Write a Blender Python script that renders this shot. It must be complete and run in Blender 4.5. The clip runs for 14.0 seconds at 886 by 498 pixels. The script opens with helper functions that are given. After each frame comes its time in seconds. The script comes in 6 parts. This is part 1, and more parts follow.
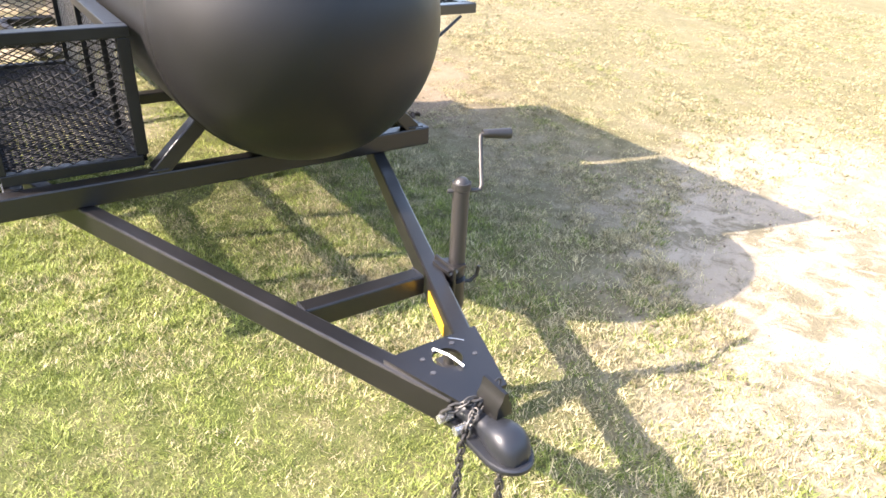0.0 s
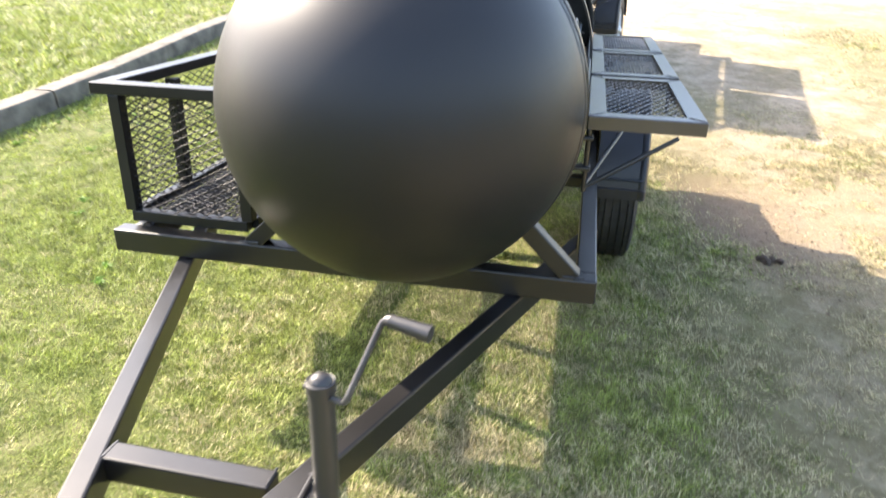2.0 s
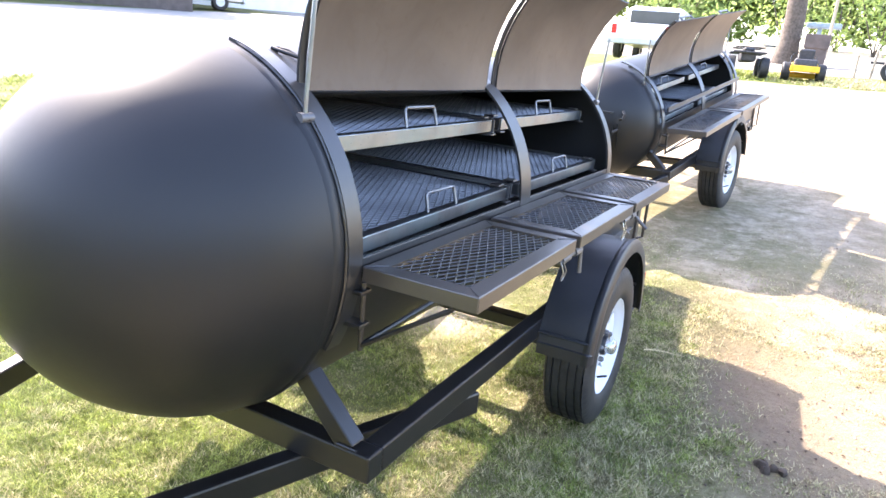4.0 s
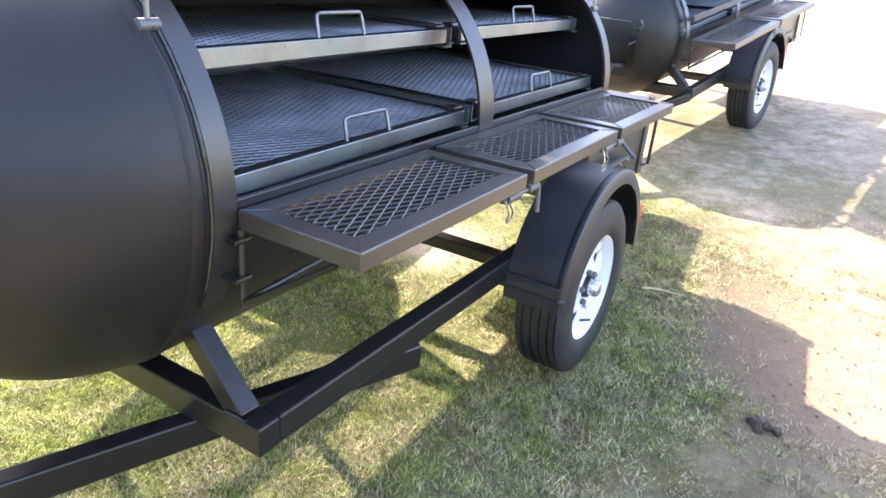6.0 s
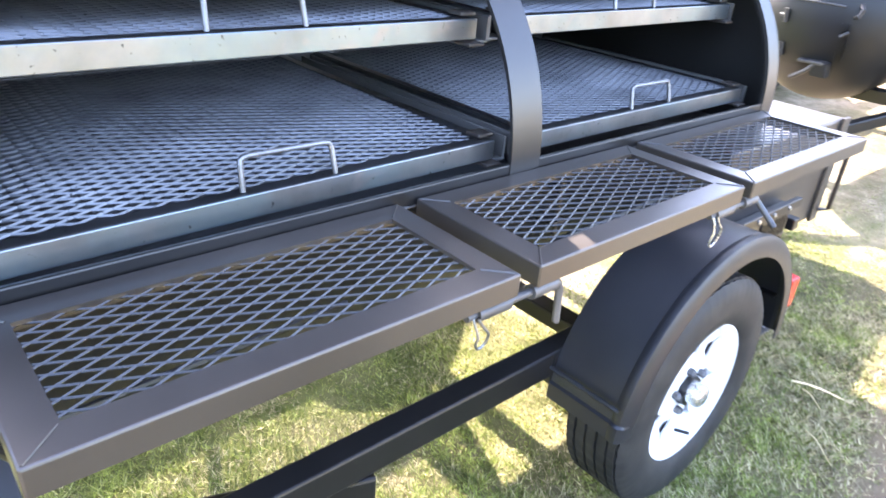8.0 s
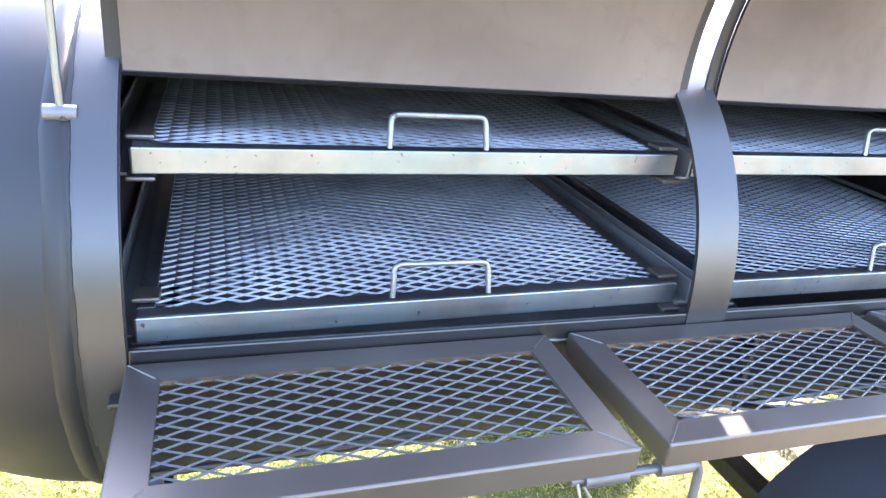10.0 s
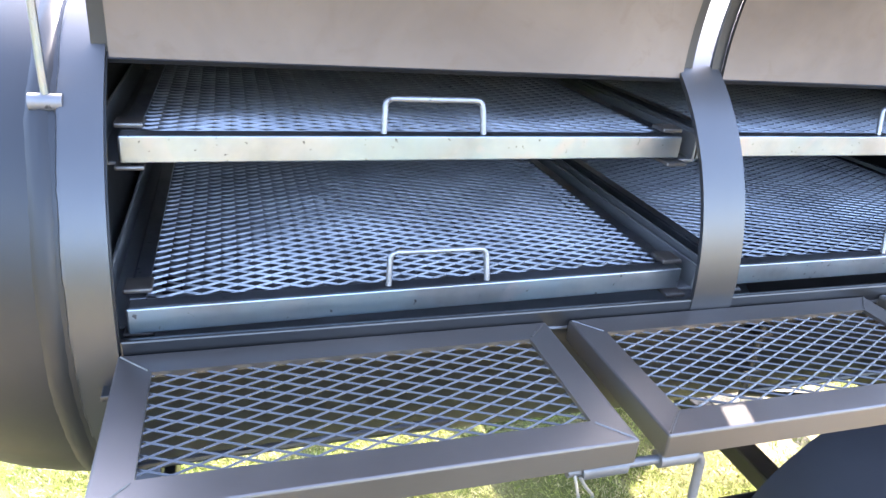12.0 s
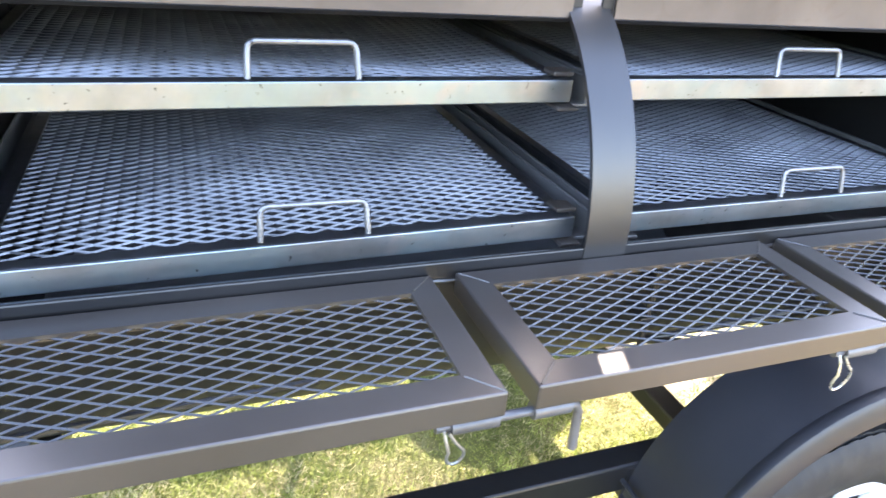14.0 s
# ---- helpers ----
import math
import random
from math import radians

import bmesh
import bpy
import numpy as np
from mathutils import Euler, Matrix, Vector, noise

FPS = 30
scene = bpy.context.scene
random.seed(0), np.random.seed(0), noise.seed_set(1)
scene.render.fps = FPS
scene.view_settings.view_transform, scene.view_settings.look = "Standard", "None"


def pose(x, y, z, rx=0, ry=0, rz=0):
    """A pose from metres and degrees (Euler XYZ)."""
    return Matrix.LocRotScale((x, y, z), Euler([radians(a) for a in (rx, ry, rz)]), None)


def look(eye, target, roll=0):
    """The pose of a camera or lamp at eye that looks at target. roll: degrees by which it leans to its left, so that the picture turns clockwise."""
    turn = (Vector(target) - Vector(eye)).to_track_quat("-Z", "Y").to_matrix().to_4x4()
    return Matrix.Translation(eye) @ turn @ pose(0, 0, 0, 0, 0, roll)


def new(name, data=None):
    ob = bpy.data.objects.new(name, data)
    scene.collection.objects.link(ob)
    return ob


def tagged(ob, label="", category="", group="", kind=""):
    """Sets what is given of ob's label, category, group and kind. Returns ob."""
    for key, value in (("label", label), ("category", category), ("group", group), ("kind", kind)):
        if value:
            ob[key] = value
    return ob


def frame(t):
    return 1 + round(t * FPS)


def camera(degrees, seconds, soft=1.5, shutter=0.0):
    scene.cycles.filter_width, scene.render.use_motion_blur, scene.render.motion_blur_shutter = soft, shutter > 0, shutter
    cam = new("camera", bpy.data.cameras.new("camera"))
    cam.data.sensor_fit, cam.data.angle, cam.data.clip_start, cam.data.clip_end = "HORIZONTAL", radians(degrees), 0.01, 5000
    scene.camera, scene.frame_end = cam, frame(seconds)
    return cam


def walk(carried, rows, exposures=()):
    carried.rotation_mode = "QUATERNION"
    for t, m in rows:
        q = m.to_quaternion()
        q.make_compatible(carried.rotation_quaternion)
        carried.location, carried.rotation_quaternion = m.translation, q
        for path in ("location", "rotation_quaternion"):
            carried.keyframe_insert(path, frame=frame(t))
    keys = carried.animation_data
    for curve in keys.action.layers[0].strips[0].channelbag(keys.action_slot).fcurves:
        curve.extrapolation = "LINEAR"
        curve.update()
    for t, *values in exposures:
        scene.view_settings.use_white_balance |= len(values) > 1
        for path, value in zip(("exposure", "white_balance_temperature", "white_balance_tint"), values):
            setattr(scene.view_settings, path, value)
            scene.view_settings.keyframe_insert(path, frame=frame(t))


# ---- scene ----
cam = camera(66.3, 14.0, shutter=0.3)
PATH = [
    (0, (0.005, -0.03, 1.404), (1.0, 1.42, 0.452), 2.9),
    (0.5, (0.271, -0.017, 1.399), (1.1, 1.498, 0.391), 1.7),
    (1, (0.627, 0.089, 1.403), (1.162, 1.783, 0.484), 1.0),
    (1.5, (1.013, 0.209, 1.368), (0.995, 1.983, 0.445), 3.3),
    (2, (1.346, 0.424, 1.371), (0.951, 2.212, 0.568), 1.5),
    (2.5, (1.687, 0.549, 1.409), (1.011, 2.335, 0.812), 3.5),
    (3, (1.949, 0.695, 1.441), (1.056, 2.366, 0.8), 3.4),
    (3.5, (2.082, 0.922, 1.466), (1.21, 2.627, 0.889), 4.9),
    (3.7, (2.123, 0.957, 1.476), (1.214, 2.656, 0.94), 5.0),
    (5.8, (2.271, 1.310, 1.453), (1.341, 2.89, 0.657), 4.4),
    (6, (2.264, 1.377, 1.46), (1.305, 2.945, 0.671), 5.0),
    (6.5, (2.323, 1.598, 1.463), (1.16, 3.019, 0.669), 5.9),
    (7, (2.354, 1.776, 1.461), (1.063, 3.034, 0.595), 4.0),
    (7.5, (2.255, 1.988, 1.45), (1.0, 3.245, 0.531), 5.6),
    (8, (2.161, 2.156, 1.463), (0.837, 3.35, 0.557), 5.1),
    (8.5, (2.175, 2.295, 1.509), (0.551, 3.073, 0.64), 7.4),
    (9, (2.195, 2.333, 1.544), (0.493, 2.99, 0.725), 8.0),
    (9.2, (2.195, 2.313, 1.547), (0.472, 2.944, 0.751), 7.1),
    (11.5, (2.188, 2.336, 1.544), (0.432, 2.878, 0.754), 5.7),
    (12, (2.182, 2.35, 1.546), (0.441, 2.894, 0.728), 5.3),
    (12.5, (2.191, 2.397, 1.553), (0.479, 3.015, 0.723), 6.0),
    (13, (2.206, 2.459, 1.535), (0.551, 3.218, 0.71), 5.5),
    (13.5, (2.202, 2.468, 1.52), (0.575, 3.282, 0.69), 7.0),
    (14, (2.181, 2.479, 1.524), (0.527, 3.136, 0.612), 5.6),
]
EXPOSURES = ((0, 2.45, 7050, 19), (0.5, 2.02, 7300, 17), (1.0, 2.0, 7300, 14), (1.5, 2.28, 7350, 14), (2.0, 2.6, 7250, 14), (3.0, 3.06, 6800, 17), (3.5, 3.1, 6800, 20), (6.0, 3.14, 6900, 22), (6.5, 3.58, 6750, 22), (7.5, 3.67, 6850, 23), (9.0, 4.16, 6700, 19), (12.5, 4.14, 6650, 19), (13.5, 4.2, 6950, 20), (14.0, 4.04, 7200, 19))
walk(cam, [(t, look(eye, target, roll)) for t, eye, target, roll in PATH], EXPOSURES)

# ---- world, sun, exposure ----
SUN_TO = Vector((-0.731, 0.243, 0.638))          # towards the sun
world = bpy.data.worlds.new("sky")
scene.world = world
world.use_nodes = True
wn = world.node_tree
wn.nodes.clear()
sky = wn.nodes.new("ShaderNodeTexSky")
sky.sky_type = "NISHITA"
sky.sun_disc = False
sky.sun_elevation = math.asin(SUN_TO.normalized().z)
sky.sun_rotation = math.atan2(SUN_TO.x, SUN_TO.y)
sky.air_density, sky.dust_density, sky.ozone_density = 1.0, 1.7, 1.3
bg = wn.nodes.new("ShaderNodeBackground")
bg.inputs[1].default_value = 0.15
wo = wn.nodes.new("ShaderNodeOutputWorld")
wn.links.new(sky.outputs[0], bg.inputs[0])
wn.links.new(bg.outputs[0], wo.inputs[0])
sun = new("sun", bpy.data.lights.new("sun", "SUN"))
sun.data.energy, sun.data.angle, sun.data.color = 2.9, radians(0.6), (1.0, 0.95, 0.86)
sun.matrix_world = look(SUN_TO * 20, (0, 0, 0))


# ---- materials ----
class Mat:
    """Small builder for node materials."""

    def __init__(self, name):
        self.m = bpy.data.materials.new(name)
        self.m.use_nodes = True
        self.t = self.m.node_tree
        self.b = self.t.nodes["Principled BSDF"]

    def node(self, kind, **values):
        n = self.t.nodes.new(kind)
        for k, v in values.items():
            n.inputs[k.replace("_", " ")].default_value = v
        return n

    def link(self, a, b):
        self.t.links.new(a, b)

    def noise(self, scale, detail=4.0, rough=0.55, coord=None, distort=0.0):
        n = self.node("ShaderNodeTexNoise", Scale=scale, Detail=detail, Roughness=rough, Distortion=distort)
        self.link(coord or self.pos(), n.inputs["Vector"])
        return n.outputs["Fac"]

    def pos(self):
        if not hasattr(self, "g"):
            self.g = self.t.nodes.new("ShaderNodeNewGeometry")
        return self.g.outputs["Position"]

    def island(self):
        self.pos()
        return self.g.outputs["Random Per Island"]

    def ramp(self, fac, *stops):
        n = self.t.nodes.new("ShaderNodeValToRGB")
        e = n.color_ramp.elements
        while len(e) < len(stops):
            e.new(0.5)
        for el, (p, c) in zip(e, stops):
            el.position = p
            el.color = (c, c, c, 1) if isinstance(c, (int, float)) else (*c, 1)
        self.link(fac, n.inputs[0])
        return n.outputs[0]

    def mix(self, fac, a, b, how="MIX"):
        n = self.t.nodes.new("ShaderNodeMix")
        n.data_type, n.blend_type = "RGBA", how
        for sock, v in ((n.inputs["Factor"], fac), (n.inputs["A"], a), (n.inputs["B"], b)):
            if isinstance(v, (int, float)):
                sock.default_value = v
            elif isinstance(v, tuple):
                sock.default_value = (*v, 1)
            else:
                self.link(v, sock)
        return n.outputs["Result"]

    def math(self, op, a, b=0.0, clamp=False):
        n = self.t.nodes.new("ShaderNodeMath")
        n.operation, n.use_clamp = op, clamp
        for s, v in zip(n.inputs, (a, b)):
            if isinstance(v, (int, float)):
                s.default_value = v
            else:
                self.link(v, s)
        return n.outputs[0]

    def bump(self, height, strength=0.3, distance=0.01):
        n = self.node("ShaderNodeBump", Strength=strength, Distance=distance)
        self.link(height, n.inputs["Height"])
        self.link(n.outputs[0], self.b.inputs["Normal"])

    def set(self, **values):
        for k, v in values.items():
            s = self.b.inputs[k.replace("_", " ")]
            if isinstance(v, (int, float)):
                s.default_value = v
            elif isinstance(v, tuple):
                s.default_value = (*v, 1)
            else:
                self.link(v, s)
        return self


def paint(name, dark, light, rough, scatter=0.12, bump=0.12, spec=0.55, wave=0.0):
    """Sprayed paint: faint mottling, uneven gloss, orange peel."""
    m = Mat(name)
    big, fine = m.noise(3.5, 5), m.noise(60, 3)
    col = m.mix(m.ramp(big, (0.35, 0.0), (0.7, 1.0)), dark, light)
    r = m.math("ADD", m.math("MULTIPLY", big, scatter), m.math("ADD", m.math("MULTIPLY", fine, 0.06), rough - 0.09))
    m.set(Base_Color=col, Roughness=r, Specular_IOR_Level=spec)
    relief = m.math("ADD", m.math("MULTIPLY", fine, 0.6), m.noise(420, 2))
    if wave:
        # plate that is not quite fair
        relief = m.math("ADD", relief, m.math("MULTIPLY", m.noise(2.6, 2), wave))
    m.bump(relief, bump, 0.0006)
    return m.m


M_BLACK = paint("satin_black_paint", (0.006, 0.006, 0.0065), (0.010, 0.0095, 0.0095), 0.45, scatter=0.14, spec=0.45, wave=8.0)
M_FRAME = paint("frame_black_paint", (0.007, 0.0066, 0.0066), (0.013, 0.0118, 0.0118), 0.34, spec=0.62)
M_STRAP = paint("strap_black_paint", (0.015, 0.0138, 0.0130), (0.026, 0.0235, 0.0215), 0.36, spec=0.85)
M_FENDER = paint("fender_black", (0.013, 0.0145, 0.018), (0.023, 0.0242, 0.028), 0.40, spec=0.55)
M_SHELFM = paint("shelf_black", (0.032, 0.0255, 0.021), (0.054, 0.044, 0.036), 0.34, spec=1.0)
M_SHMESH = paint("shelf_mesh_black", (0.018, 0.017, 0.0165), (0.030, 0.028, 0.027), 0.28, spec=0.8)
M_JACK = paint("jack_grey", (0.016, 0.015, 0.014), (0.032, 0.029, 0.027), 0.42, spec=0.6)
M_MESHK = paint("basket_black", (0.008, 0.008, 0.0085), (0.015, 0.0145, 0.0145), 0.38, spec=0.35)


def steel(name, a, b, rough, metal=0.85, tint=0.0):
    m = Mat(name)
    big, fine = m.noise(9, 5), m.noise(75, 4)
    col = m.mix(m.ramp(big, (0.3, 0.0), (0.72, 1.0)), a, b)
    if tint:
        # heat and mill-scale colours drifting along the bar
        col = m.mix(m.ramp(m.noise(5.5, 3), (0.42, 0.0), (0.62, tint)), col, tuple(v * k for v, k in zip(b, (0.72, 0.98, 1.08))))
        col = m.mix(m.ramp(m.noise(7.0, 3, distort=1.0), (0.58, 0.0), (0.70, tint)), col, tuple(v * k for v, k in zip(b, (1.05, 0.86, 0.82))))
    spot = m.ramp(m.noise(85, 2), (0.68, 0.0), (0.74, 1.0))
    col = m.mix(spot, col, tuple(v * 0.45 for v in a))
    m.set(Base_Color=col, Metallic=metal, Roughness=m.math("ADD", m.math("MULTIPLY", fine, 0.25), rough - 0.1))
    m.bump(fine, 0.15, 0.0005)
    return m.m


M_STEEL = steel("mill_steel", (0.19, 0.20, 0.213), (0.31, 0.325, 0.342), 0.34, 0.92, 0.5)
M_MESH = steel("mill_steel_mesh", (0.105, 0.107, 0.112), (0.19, 0.194, 0.20), 0.33, 0.92)
M_ROD = steel("bright_rod", (0.19, 0.19, 0.195), (0.30, 0.30, 0.305), 0.40)
M_ZINC = steel("zinc", (0.6, 0.6, 0.58), (0.75, 0.75, 0.72), 0.25)
M_CLIP = steel("clip_wire", (0.28, 0.285, 0.295), (0.42, 0.425, 0.435), 0.32)
M_CRANK = steel("crank_steel", (0.04, 0.038, 0.036), (0.085, 0.081, 0.077), 0.46, 0.4)
M_GREYPIPE = steel("worn_pipe", (0.095, 0.094, 0.098), (0.17, 0.168, 0.172), 0.42, 0.5)


def lid_inner():
    m = Mat("bare_rolled_steel")
    c = m.mix(m.ramp(m.noise(2.6, 5, distort=0.6), (0.3, 0.0), (0.7, 1.0)), (0.080, 0.063, 0.053), (0.135, 0.110, 0.093))
    streak = m.ramp(m.noise(16, 4, distort=1.5), (0.55, 0.0), (0.8, 0.5))
    c = m.mix(streak, c, (0.085, 0.060, 0.044))
    m.set(Base_Color=c, Metallic=0.55, Roughness=0.5)
    m.bump(m.noise(120, 3), 0.1, 0.0005)
    return m.m


M_LIDIN = lid_inner()


def tank_inner():
    m = Mat("dark_tank_inside")
    n = m.noise(5, 5)
    m.set(Base_Color=m.mix(n, (0.10, 0.099, 0.098), (0.18, 0.177, 0.172)), Roughness=0.5, Metallic=0.3)
    return m.m


M_INSIDE = tank_inner()


def rubber():
    m = Mat("tyre_rubber")
    n, f = m.noise(14, 5), m.noise(140, 3)
    m.set(Base_Color=m.mix(m.ramp(n, (0.4, 0.0), (0.75, 1.0)), (0.014, 0.014, 0.015), (0.035, 0.033, 0.03)), Roughness=0.62)
    m.bump(f, 0.25, 0.001)
    return m.m


M_RUBBER = rubber()


def plain(name, a, b, rough, scale=12.0, metal=0.0, bump=0.1):
    m = Mat(name)
    n = m.noise(scale, 5)
    m.set(Base_Color=m.mix(m.ramp(n, (0.3, 0.0), (0.7, 1.0)), a, b), Roughness=rough, Metallic=metal)
    if bump:
        m.bump(m.noise(scale * 9, 3), bump, 0.002)
    return m.m


M_WHITE = plain("white_rim_paint", (0.74, 0.75, 0.77), (0.82, 0.83, 0.84), 0.3)
M_RED = plain("red_lens", (0.55, 0.02, 0.015), (0.7, 0.03, 0.02), 0.2)
M_YELLOW = plain("yellow_paint", (0.72, 0.42, 0.02), (0.8, 0.5, 0.04), 0.35)
M_REFLECT = plain("amber_tape", (0.75, 0.42, 0.02), (0.85, 0.5, 0.04), 0.4)
M_SEAT = plain("dark_seat", (0.03, 0.03, 0.035), (0.06, 0.06, 0.065), 0.6)
M_CONC = plain("kerb_concrete", (0.075, 0.066, 0.052), (0.20, 0.178, 0.142), 0.9, 7, bump=0.6)
M_BARK = plain("bark", (0.05, 0.04, 0.032), (0.13, 0.105, 0.085), 0.9, 10, bump=1.0)
M_WALLW = plain("white_siding", (0.70, 0.70, 0.68), (0.8, 0.8, 0.78), 0.6, 2)
M_DARKW = plain("dark_siding", (0.06, 0.045, 0.04), (0.11, 0.085, 0.075), 0.7, 3)
M_ROOF = plain("roof_shingle", (0.09, 0.085, 0.08), (0.16, 0.15, 0.14), 0.85, 8, bump=0.4)
M_CARW = plain("white_car_paint", (0.72, 0.73, 0.75), (0.78, 0.78, 0.8), 0.22, 2, bump=0.0)
M_GLASS = plain("dark_glass", (0.02, 0.024, 0.028), (0.03, 0.034, 0.04), 0.08, 2, bump=0.0)
M_GREYP = plain("galvanised_band", (0.42, 0.43, 0.44), (0.55, 0.56, 0.57), 0.4, 6, metal=0.6)
M_BLUE = plain("pale_blue_tarp", (0.16, 0.22, 0.28), (0.24, 0.31, 0.37), 0.6, 4)
M_WIRE = plain("white_wire", (0.78, 0.78, 0.76), (0.84, 0.84, 0.82), 0.45)
M_WOOD = plain("grey_stick", (0.28, 0.23, 0.17), (0.42, 0.36, 0.28), 0.8, 30, bump=0.5)
M_STRAW = plain("straw", (0.55, 0.44, 0.24), (0.68, 0.57, 0.34), 0.7, 20)
M_CLOD = plain("dark_clod", (0.05, 0.035, 0.025), (0.10, 0.07, 0.05), 0.95, 40, bump=1.0)


def through_light(m, colour, share):
    """Thin leaves: part of the light passes through."""
    tr = m.t.nodes.new("ShaderNodeBsdfTranslucent")
    mx = m.t.nodes.new("ShaderNodeMixShader")
    mx.inputs[0].default_value = share
    m.link(colour, tr.inputs[0])
    m.link(m.b.outputs[0], mx.inputs[1])
    m.link(tr.outputs[0], mx.inputs[2])
    m.link(mx.outputs[0], m.t.nodes["Material Output"].inputs[0])


def leafy(name, a, b, dry):
    m = Mat(name)
    r = m.island()
    c = m.mix(r, a, b)
    c = m.mix(m.ramp(m.noise(1.7, 4), (0.48, 0.0), (0.62, 0.65)), c, dry)
    m.set(Base_Color=c, Roughness=0.6)
    through_light(m, c, 0.4)
    return m.m


M_LEAF = leafy("foliage", (0.05, 0.10, 0.02), (0.13, 0.22, 0.045), (0.12, 0.19, 0.05))


M_LEAFL = leafy("light_foliage", (0.13, 0.20, 0.045), (0.30, 0.40, 0.11), (0.30, 0.38, 0.14))


def grass_mat():
    m = Mat("grass_blades")
    r = m.island()
    sep = m.t.nodes.new("ShaderNodeSeparateXYZ")
    m.link(m.pos(), sep.inputs[0])
    green = m.mix(r, (0.110, 0.150, 0.028), (0.43, 0.49, 0.122))
    straw = m.mix(r, (0.245, 0.205, 0.105), (0.63, 0.55, 0.33))
    # greener on the lawn side, drier towards the drive
    side = m.math("MULTIPLY", m.math("MINIMUM", m.math("MAXIMUM", m.math("ADD", sep.outputs[0], -0.85), -1.9), 1.5), 0.17)
    patch = m.math("ADD", m.noise(1.5, 4), side)
    patch = m.math("ADD", patch, m.math("ADD", m.math("MULTIPLY", m.math("ADD", m.noise(6.0, 3), -0.5), 0.80), m.math("MULTIPLY", m.math("ADD", m.noise(21.0, 2), -0.5), 0.55)))
    # lusher round the wheel and under the tank, where the mower does not reach
    lx = m.math("MULTIPLY", m.math("ADD", sep.outputs[0], -1.25), 0.95)
    ly = m.math("MULTIPLY", m.math("ADD", sep.outputs[1], -3.5), 0.52)
    lush = m.math("SUBTRACT", 1.0, m.math("SQRT", m.math("ADD", m.math("MULTIPLY", lx, lx), m.math("MULTIPLY", ly, ly))), clamp=True)
    patch = m.math("SUBTRACT", patch, m.math("MULTIPLY", lush, 0.20))
    pick = m.math("ADD", m.math("MULTIPLY", m.math("ADD", r, -0.5), 0.55), patch)
    c = m.mix(m.ramp(pick, (0.45, 0.0), (0.66, 1.0)), green, straw)
    # some blades bleached, some dark at the root of the tuft
    c = m.mix(1.0, c, m.ramp(m.math("FRACT", m.math("MULTIPLY", r, 7.13)), (0.0, 0.50), (0.5, 1.0), (1.0, 1.05)), "MULTIPLY")
    # dark dead tufts among the pale ones
    c = m.mix(1.0, c, m.ramp(m.noise(9.0, 4, 0.65), (0.36, 0.72), (0.58, 1.28)), "MULTIPLY")
    m.set(Base_Color=c, Roughness=0.5, Specular_IOR_Level=0.3)
    through_light(m, c, 0.28)
    return m.m


M_GRASS = grass_mat()


